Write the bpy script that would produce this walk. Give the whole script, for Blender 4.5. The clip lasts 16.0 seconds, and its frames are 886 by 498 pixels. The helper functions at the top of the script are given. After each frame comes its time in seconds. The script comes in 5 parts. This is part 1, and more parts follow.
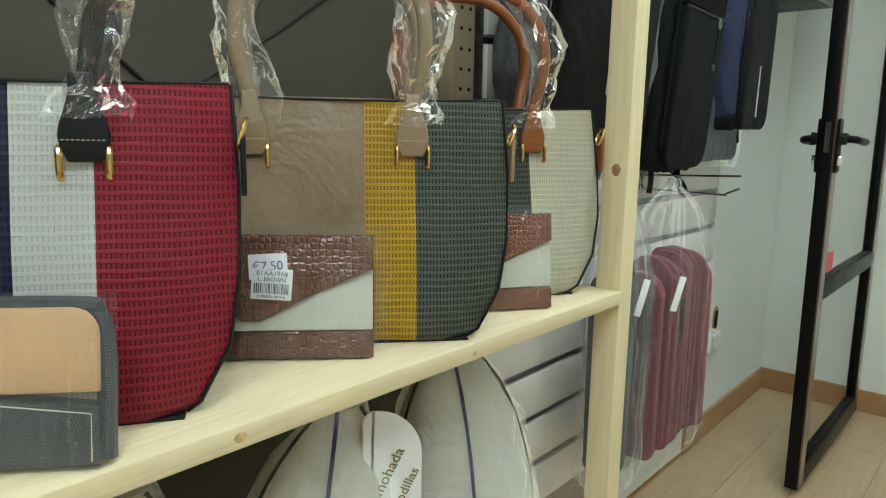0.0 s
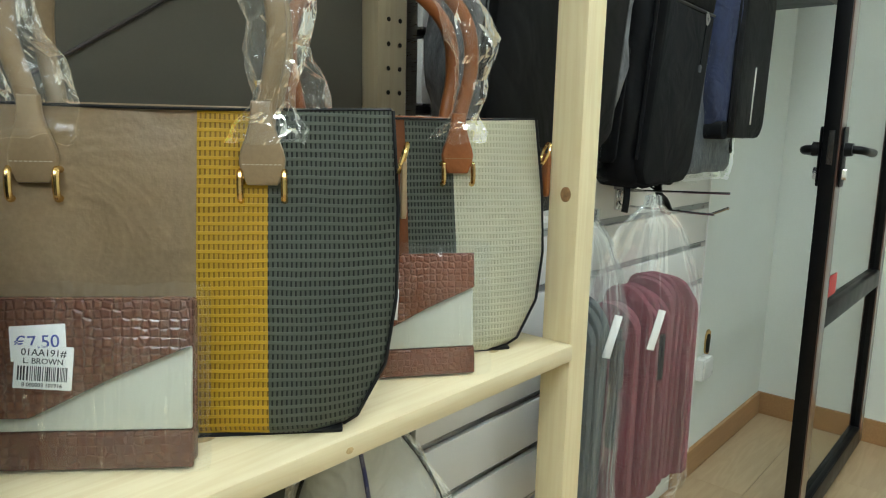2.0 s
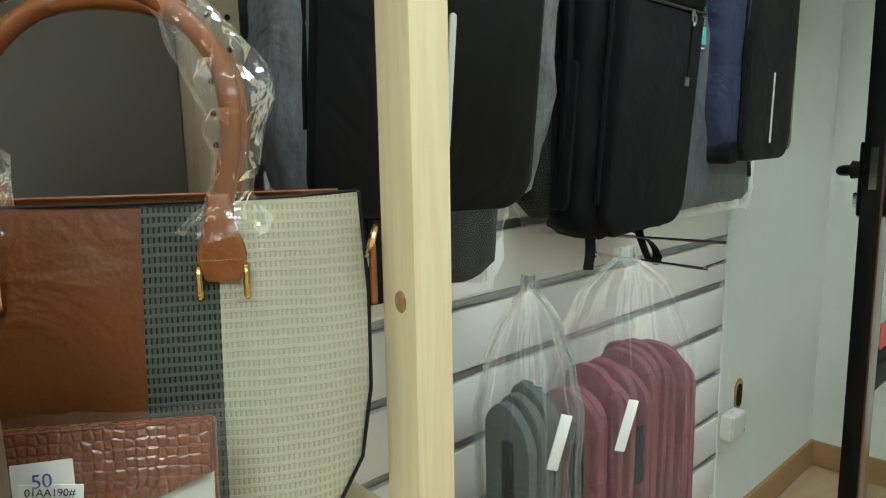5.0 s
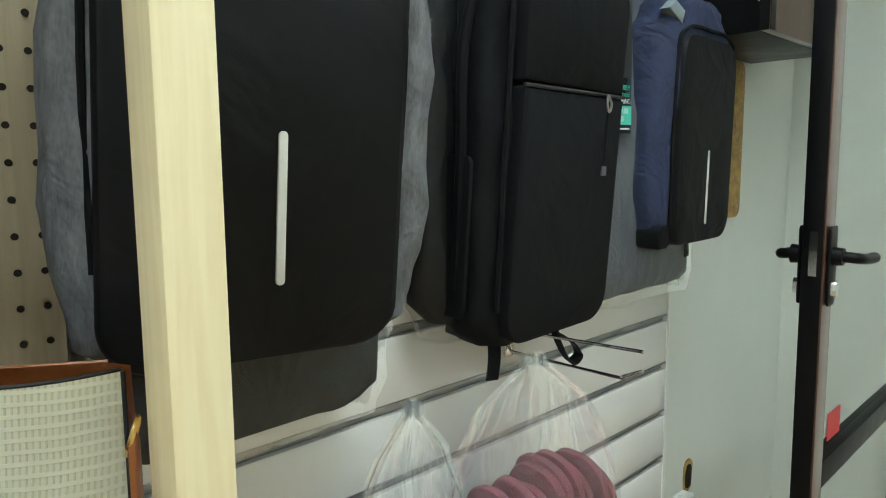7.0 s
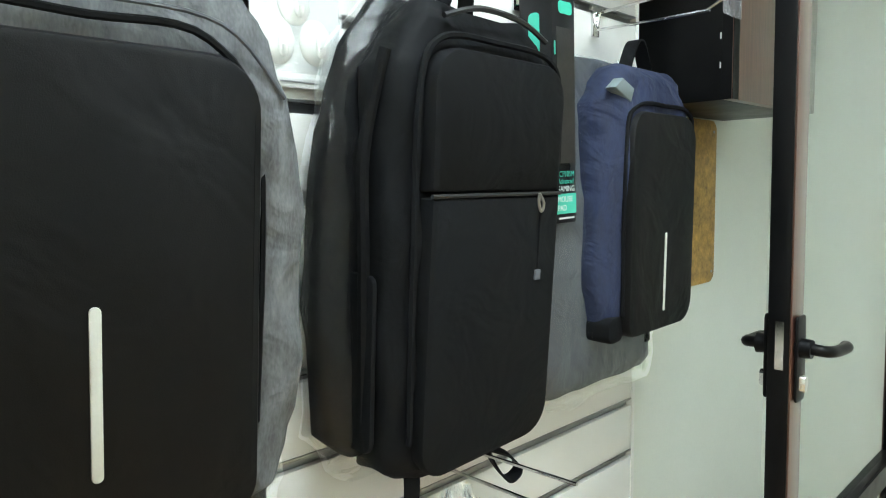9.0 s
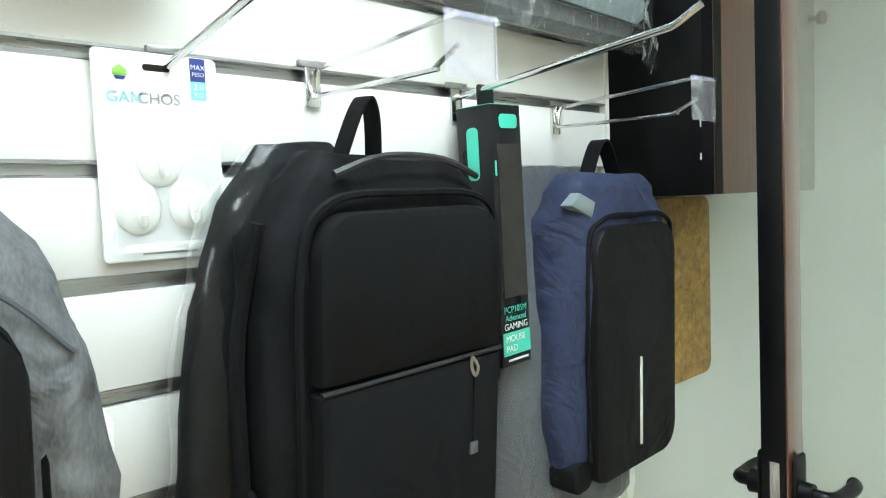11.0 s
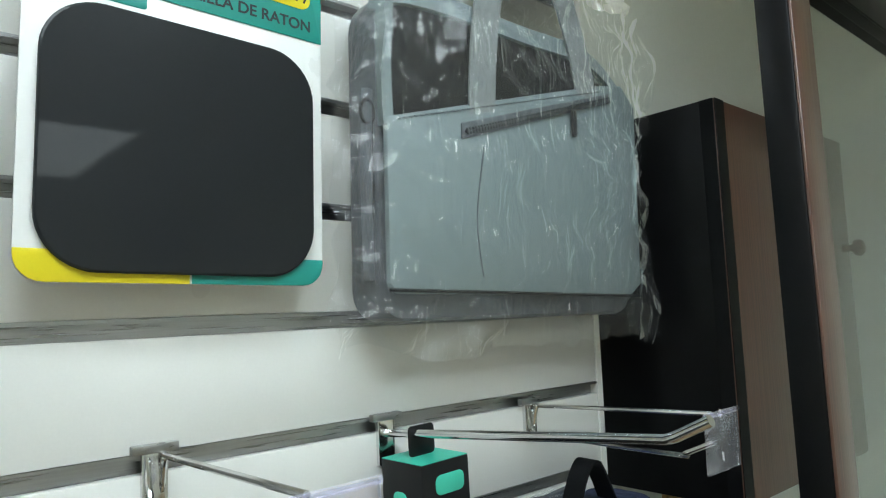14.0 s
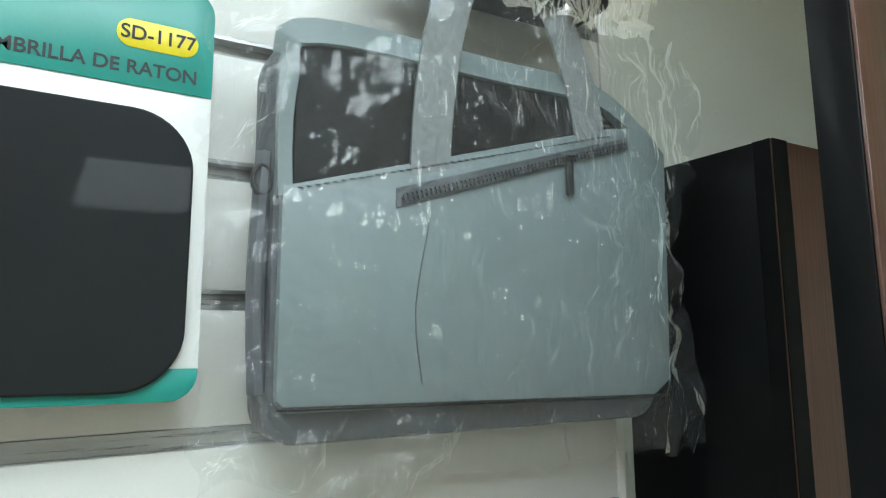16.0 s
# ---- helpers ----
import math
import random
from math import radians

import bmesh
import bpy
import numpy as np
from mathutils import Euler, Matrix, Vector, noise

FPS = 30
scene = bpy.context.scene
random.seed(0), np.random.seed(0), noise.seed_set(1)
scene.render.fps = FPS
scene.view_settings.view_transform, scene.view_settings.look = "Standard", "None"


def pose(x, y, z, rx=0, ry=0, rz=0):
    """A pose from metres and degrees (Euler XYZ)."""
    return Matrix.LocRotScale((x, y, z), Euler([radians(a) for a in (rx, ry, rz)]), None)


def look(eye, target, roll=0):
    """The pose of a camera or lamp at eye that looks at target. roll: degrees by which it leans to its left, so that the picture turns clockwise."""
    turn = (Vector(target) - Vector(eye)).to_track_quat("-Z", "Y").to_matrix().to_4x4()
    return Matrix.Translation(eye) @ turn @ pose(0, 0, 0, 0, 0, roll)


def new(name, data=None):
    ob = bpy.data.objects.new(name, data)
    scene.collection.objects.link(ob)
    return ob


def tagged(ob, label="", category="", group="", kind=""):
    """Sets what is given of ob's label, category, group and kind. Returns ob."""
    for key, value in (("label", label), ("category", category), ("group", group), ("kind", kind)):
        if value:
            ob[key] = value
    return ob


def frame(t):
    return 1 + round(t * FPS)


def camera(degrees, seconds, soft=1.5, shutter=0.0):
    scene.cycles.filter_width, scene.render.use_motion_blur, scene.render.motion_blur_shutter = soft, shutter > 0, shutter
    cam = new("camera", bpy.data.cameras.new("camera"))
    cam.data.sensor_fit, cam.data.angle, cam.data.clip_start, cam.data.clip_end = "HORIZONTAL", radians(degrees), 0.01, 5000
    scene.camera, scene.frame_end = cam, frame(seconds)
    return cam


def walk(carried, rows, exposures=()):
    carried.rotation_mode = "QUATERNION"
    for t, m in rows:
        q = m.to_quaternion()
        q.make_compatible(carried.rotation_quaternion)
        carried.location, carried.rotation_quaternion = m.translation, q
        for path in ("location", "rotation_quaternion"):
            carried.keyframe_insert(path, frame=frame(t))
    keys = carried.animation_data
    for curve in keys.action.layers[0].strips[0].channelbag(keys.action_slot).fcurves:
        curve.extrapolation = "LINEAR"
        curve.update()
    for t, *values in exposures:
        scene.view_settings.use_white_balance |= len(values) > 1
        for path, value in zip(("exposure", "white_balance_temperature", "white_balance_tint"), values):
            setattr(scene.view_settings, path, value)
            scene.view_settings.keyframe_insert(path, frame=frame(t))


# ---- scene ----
cam = camera(66.1, 16.0, soft=1.1)
PATH = [
    (0, (0.014, 0.001, 1.103), (-1.283, 1.485, 0.762), 1.0),
    (0.5, (0.004, 0.06, 1.103), (-1.291, 1.546, 0.763), 0.9),
    (1, (-0.01, 0.124, 1.105), (-1.302, 1.612, 0.766), 1.0),
    (1.5, (-0.026, 0.184, 1.114), (-1.319, 1.672, 0.774), 1.1),
    (2, (-0.038, 0.246, 1.122), (-1.341, 1.724, 0.784), 1.3),
    (2.5, (-0.046, 0.308, 1.128), (-1.37, 1.768, 0.793), 1.2),
    (3, (-0.044, 0.367, 1.138), (-1.396, 1.801, 0.797), 1.1),
    (3.5, (-0.037, 0.439, 1.149), (-1.423, 1.836, 0.791), 0.8),
    (3.7, (-0.036, 0.469, 1.145), (-1.436, 1.855, 0.8), 0.1),
    (5.8, (-0.066, 0.718, 1.224), (-1.507, 2.066, 0.9), -0.9),
    (6, (-0.066, 0.736, 1.231), (-1.502, 2.094, 0.923), -0.8),
    (6.5, (-0.056, 0.779, 1.255), (-1.477, 2.161, 0.986), -0.9),
    (7, (-0.047, 0.825, 1.284), (-1.456, 2.223, 1.041), -0.4),
    (7.5, (-0.037, 0.868, 1.312), (-1.442, 2.274, 1.095), -0.2),
    (8, (-0.035, 0.904, 1.336), (-1.437, 2.317, 1.142), -0.3),
    (8.2, (-0.038, 0.919, 1.352), (-1.435, 2.336, 1.156), -0.1),
    (10.3, (-0.034, 1.134, 1.506), (-1.501, 2.483, 1.343), -2.3),
    (10.5, (-0.04, 1.154, 1.529), (-1.505, 2.505, 1.364), -2.1),
    (11, (-0.059, 1.202, 1.58), (-1.521, 2.559, 1.444), -2.3),
    (11.5, (-0.071, 1.252, 1.635), (-1.544, 2.601, 1.534), -2.6),
    (12, (-0.085, 1.299, 1.69), (-1.57, 2.637, 1.632), -2.8),
    (12.5, (-0.115, 1.334, 1.731), (-1.591, 2.685, 1.757), -3.4),
    (13, (-0.139, 1.374, 1.783), (-1.611, 2.725, 1.866), -3.5),
    (13.5, (-0.157, 1.421, 1.828), (-1.637, 2.76, 1.969), -3.1),
    (14, (-0.169, 1.466, 1.866), (-1.66, 2.786, 2.051), -2.3),
    (14.5, (-0.178, 1.515, 1.892), (-1.69, 2.805, 2.116), -1.5),
    (15, (-0.188, 1.571, 1.915), (-1.731, 2.821, 2.15), -1.1),
    (15.5, (-0.189, 1.643, 1.929), (-1.799, 2.802, 2.176), -1.2),
    (16, (-0.184, 1.71, 1.943), (-1.88, 2.737, 2.206), -0.8),
]
EXPOSURES = [(0, -0.25), (3.7, -0.12), (6.0, -0.2), (7.0, -0.08), (8.2, 0.18), (10.3, 0.62), (11.0, 0.42), (12.0, -0.08), (12.5, -0.28), (13.5, -0.58), (14.5, -0.6), (16.0, -0.56)]
walk(cam, [(t, look(eye, target, roll)) for t, eye, target, roll in PATH], EXPOSURES)

# ---- world and light ----
world = bpy.data.worlds.new("world")
scene.world = world
world.use_nodes = True
world.node_tree.nodes["Background"].inputs[0].default_value = (0.05, 0.05, 0.05, 1)
world.node_tree.nodes["Background"].inputs[1].default_value = 0.1
LAMP = 16.0
EAST = 3.6
FLOOR, CEIL = -0.05, 2.75
WALL, SLAT = -0.865, -0.80


# ---- materials ----
def nodes(name):
    m = bpy.data.materials.new(name)
    m.use_nodes = True
    return m, m.node_tree.nodes, m.node_tree.links, m.node_tree.nodes["Principled BSDF"]


def mth(n, l, op, a, b=None):
    k = n.new("ShaderNodeMath")
    k.operation = op
    for i, v in enumerate((a, b)):
        if v is None:
            continue
        if isinstance(v, (int, float)):
            k.inputs[i].default_value = v
        else:
            l.new(v, k.inputs[i])
    return k.outputs[0]


def noise_of(n, l, vec, scale, detail=4, stretch=None):
    t = n.new("ShaderNodeTexNoise")
    t.inputs["Scale"].default_value = scale
    t.inputs["Detail"].default_value = detail
    if stretch:
        mp = n.new("ShaderNodeMapping")
        mp.inputs["Scale"].default_value = stretch
        l.new(vec, mp.inputs[0])
        vec = mp.outputs[0]
    l.new(vec, t.inputs[0])
    return t.outputs[0]


def mixc(n, l, fac, a, b):
    k = n.new("ShaderNodeMix")
    k.data_type = "RGBA"
    if isinstance(fac, (int, float)):
        k.inputs[0].default_value = fac
    else:
        l.new(fac, k.inputs[0])
    for i, v in ((6, a), (7, b)):
        if isinstance(v, tuple):
            k.inputs[i].default_value = (*v, 1)
        else:
            l.new(v, k.inputs[i])
    return k.outputs[2]


def shade(c, f):
    return tuple(min(1, x * f) for x in c)


def mat(name, col, rough=0.5, metal=0.0, var=0.15, scale=14, bump=0.15, bscale=350, coat=0.0, stretch=None, dist=0.0006, spec=0.5, crease=0.0, folds=16):
    m, n, l, p = nodes(name)
    vec = n.new("ShaderNodeTexCoord").outputs["Object"]
    big = noise_of(n, l, vec, scale, 4, stretch)
    fine = noise_of(n, l, vec, bscale, 3, stretch)
    f = mth(n, l, "ADD", mth(n, l, "MULTIPLY", big, 0.65), mth(n, l, "MULTIPLY", fine, 0.35))
    ramp = n.new("ShaderNodeMapRange")
    ramp.inputs[1].default_value, ramp.inputs[2].default_value = 0.3, 0.7
    l.new(f, ramp.inputs[0])
    l.new(mixc(n, l, ramp.outputs[0], shade(col, 1 - var), shade(col, 1 + var)), p.inputs["Base Color"])
    r = mth(n, l, "ADD", mth(n, l, "MULTIPLY", big, 0.2), max(0.02, rough - 0.1))
    l.new(r, p.inputs["Roughness"])
    p.inputs["Metallic"].default_value = metal
    p.inputs["Specular IOR Level"].default_value = spec
    p.inputs["Coat Weight"].default_value = coat
    p.inputs["Coat Roughness"].default_value = 0.12
    b = n.new("ShaderNodeBump")
    b.inputs["Strength"].default_value = bump
    b.inputs["Distance"].default_value = dist
    l.new(fine, b.inputs["Height"])
    if crease:
        soft = n.new("ShaderNodeBump")
        soft.inputs["Strength"].default_value = crease
        soft.inputs["Distance"].default_value = 0.02
        bent = n.new("ShaderNodeTexNoise")
        bent.inputs["Scale"].default_value = folds
        bent.inputs["Detail"].default_value = 3
        bent.inputs["Distortion"].default_value = 1.2
        l.new(vec, bent.inputs[0])
        l.new(bent.outputs[0], soft.inputs["Height"])
        l.new(soft.outputs[0], b.inputs["Normal"])
    l.new(b.outputs[0], p.inputs["Normal"])
    return m


def weave(name, col, dark):
    """Embossed vinyl: rows of paired upright ticks between raised bands."""
    m, n, l, p = nodes(name)
    tc = n.new("ShaderNodeTexCoord").outputs["Object"]
    sep = n.new("ShaderNodeSeparateXYZ")
    l.new(tc, sep.inputs[0])
    wob = mth(n, l, "MULTIPLY", noise_of(n, l, tc, 14, 2), 0.005)
    x = mth(n, l, "ADD", sep.outputs[0], wob)
    z = mth(n, l, "ADD", sep.outputs[2], wob)
    fx = mth(n, l, "PINGPONG", mth(n, l, "DIVIDE", x, 0.0041), 0.5)
    fz = mth(n, l, "PINGPONG", mth(n, l, "DIVIDE", z, 0.0079), 0.5)
    tick = n.new("ShaderNodeMapRange")
    tick.interpolation_type = "SMOOTHSTEP"
    tick.inputs[1].default_value, tick.inputs[2].default_value = 0.14, 0.27
    tick.inputs[3].default_value, tick.inputs[4].default_value = 1, 0
    l.new(fx, tick.inputs[0])
    band = n.new("ShaderNodeMapRange")
    band.interpolation_type = "SMOOTHSTEP"
    band.inputs[1].default_value, band.inputs[2].default_value = 0.14, 0.24
    l.new(fz, band.inputs[0])
    pit = mth(n, l, "MULTIPLY", tick.outputs[0], band.outputs[0])
    groove = mth(n, l, "MULTIPLY", band.outputs[0], 0.35)
    big = noise_of(n, l, tc, 9, 3)
    face = mixc(n, l, big, shade(col, 0.9), shade(col, 1.1))
    l.new(mixc(n, l, mth(n, l, "MAXIMUM", pit, mth(n, l, "MULTIPLY", groove, 0.5)), face, dark), p.inputs["Base Color"])
    p.inputs["Roughness"].default_value = 0.36
    h = mth(n, l, "SUBTRACT", 1.0, mth(n, l, "MAXIMUM", pit, groove))
    b = n.new("ShaderNodeBump")
    b.inputs["Strength"].default_value = 0.7
    b.inputs["Distance"].default_value = 0.0012
    l.new(h, b.inputs["Height"])
    l.new(b.outputs[0], p.inputs["Normal"])
    return m


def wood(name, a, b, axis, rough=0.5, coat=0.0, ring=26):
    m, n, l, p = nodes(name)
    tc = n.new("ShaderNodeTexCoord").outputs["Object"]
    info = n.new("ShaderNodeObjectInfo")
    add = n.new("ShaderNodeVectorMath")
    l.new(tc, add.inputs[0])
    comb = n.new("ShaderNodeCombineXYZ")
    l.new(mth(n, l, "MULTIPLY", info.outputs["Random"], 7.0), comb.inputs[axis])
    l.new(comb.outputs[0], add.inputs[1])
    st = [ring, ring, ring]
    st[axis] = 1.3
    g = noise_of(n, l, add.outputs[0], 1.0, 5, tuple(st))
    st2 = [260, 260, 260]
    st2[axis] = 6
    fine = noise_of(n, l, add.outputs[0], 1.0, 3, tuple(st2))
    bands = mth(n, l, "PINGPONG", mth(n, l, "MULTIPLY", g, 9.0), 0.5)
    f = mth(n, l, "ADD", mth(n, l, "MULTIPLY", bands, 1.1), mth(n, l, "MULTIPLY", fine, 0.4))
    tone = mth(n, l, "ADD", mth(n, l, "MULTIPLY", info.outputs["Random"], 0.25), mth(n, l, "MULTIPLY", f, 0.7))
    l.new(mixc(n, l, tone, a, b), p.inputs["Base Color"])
    p.inputs["Roughness"].default_value = rough
    p.inputs["Coat Weight"].default_value = coat
    p.inputs["Coat Roughness"].default_value = 0.15
    bp = n.new("ShaderNodeBump")
    bp.inputs["Strength"].default_value = 0.25
    bp.inputs["Distance"].default_value = 0.0006
    l.new(fine, bp.inputs["Height"])
    l.new(bp.outputs[0], p.inputs["Normal"])
    return m


def film(name, gloss, haze, rough=0.12, ior=1.5, tint=(0.95, 0.96, 0.96), size=30, depth=0.006, stretch=None):
    """Clear crumpled plastic: mostly see-through, glossy folds, a little haze."""
    m, n, l, p = nodes(name)
    n.remove(p)
    out = [k for k in n if k.type == "OUTPUT_MATERIAL"][0]
    tc = n.new("ShaderNodeTexCoord").outputs["Object"]
    tr = n.new("ShaderNodeBsdfTransparent")
    tr.inputs[0].default_value = (*tint, 1)
    gl = n.new("ShaderNodeBsdfGlossy")
    gl.inputs["Roughness"].default_value = rough
    df = n.new("ShaderNodeBsdfDiffuse")
    df.inputs[0].default_value = (0.80, 0.81, 0.81, 1)
    b = n.new("ShaderNodeBump")
    b.inputs["Strength"].default_value = 1.0
    b.inputs["Distance"].default_value = depth
    cre = noise_of(n, l, tc, size, 3, stretch)
    l.new(mth(n, l, "PINGPONG", mth(n, l, "MULTIPLY", cre, 4.0), 0.5), b.inputs["Height"])
    l.new(b.outputs[0], gl.inputs["Normal"])
    fr = n.new("ShaderNodeFresnel")
    fr.inputs[0].default_value = ior
    l.new(b.outputs[0], fr.inputs["Normal"])
    m1 = n.new("ShaderNodeMixShader")
    m1.inputs[0].default_value = haze
    l.new(tr.outputs[0], m1.inputs[1])
    l.new(df.outputs[0], m1.inputs[2])
    tone = n.new("ShaderNodeCombineColor")
    amount = mth(n, l, "MULTIPLY", fr.outputs[0], gloss)
    for k in range(3):
        l.new(amount, tone.inputs[k])
    l.new(tone.outputs[0], gl.inputs["Color"])
    m2 = n.new("ShaderNodeAddShader")
    l.new(m1.outputs[0], m2.inputs[0])
    l.new(gl.outputs[0], m2.inputs[1])
    l.new(m2.outputs[0], out.inputs[0])
    return m


def croc(name, col):
    m, n, l, p = nodes(name)
    tc = n.new("ShaderNodeTexCoord").outputs["Object"]
    v = n.new("ShaderNodeTexVoronoi")
    v.feature = "DISTANCE_TO_EDGE"
    v.inputs["Scale"].default_value = 140
    v.inputs["Randomness"].default_value = 0.45
    l.new(tc, v.inputs[0])
    e = n.new("ShaderNodeMapRange")
    e.inputs[1].default_value, e.inputs[2].default_value = 0.0, 0.25
    l.new(v.outputs[0], e.inputs[0])
    l.new(mixc(n, l, e.outputs[0], shade(col, 0.6), col), p.inputs["Base Color"])
    p.inputs["Roughness"].default_value = 0.2
    b = n.new("ShaderNodeBump")
    b.inputs["Strength"].default_value = 0.5
    b.inputs["Distance"].default_value = 0.002
    l.new(e.outputs[0], b.inputs["Height"])
    l.new(b.outputs[0], p.inputs["Normal"])
    return m


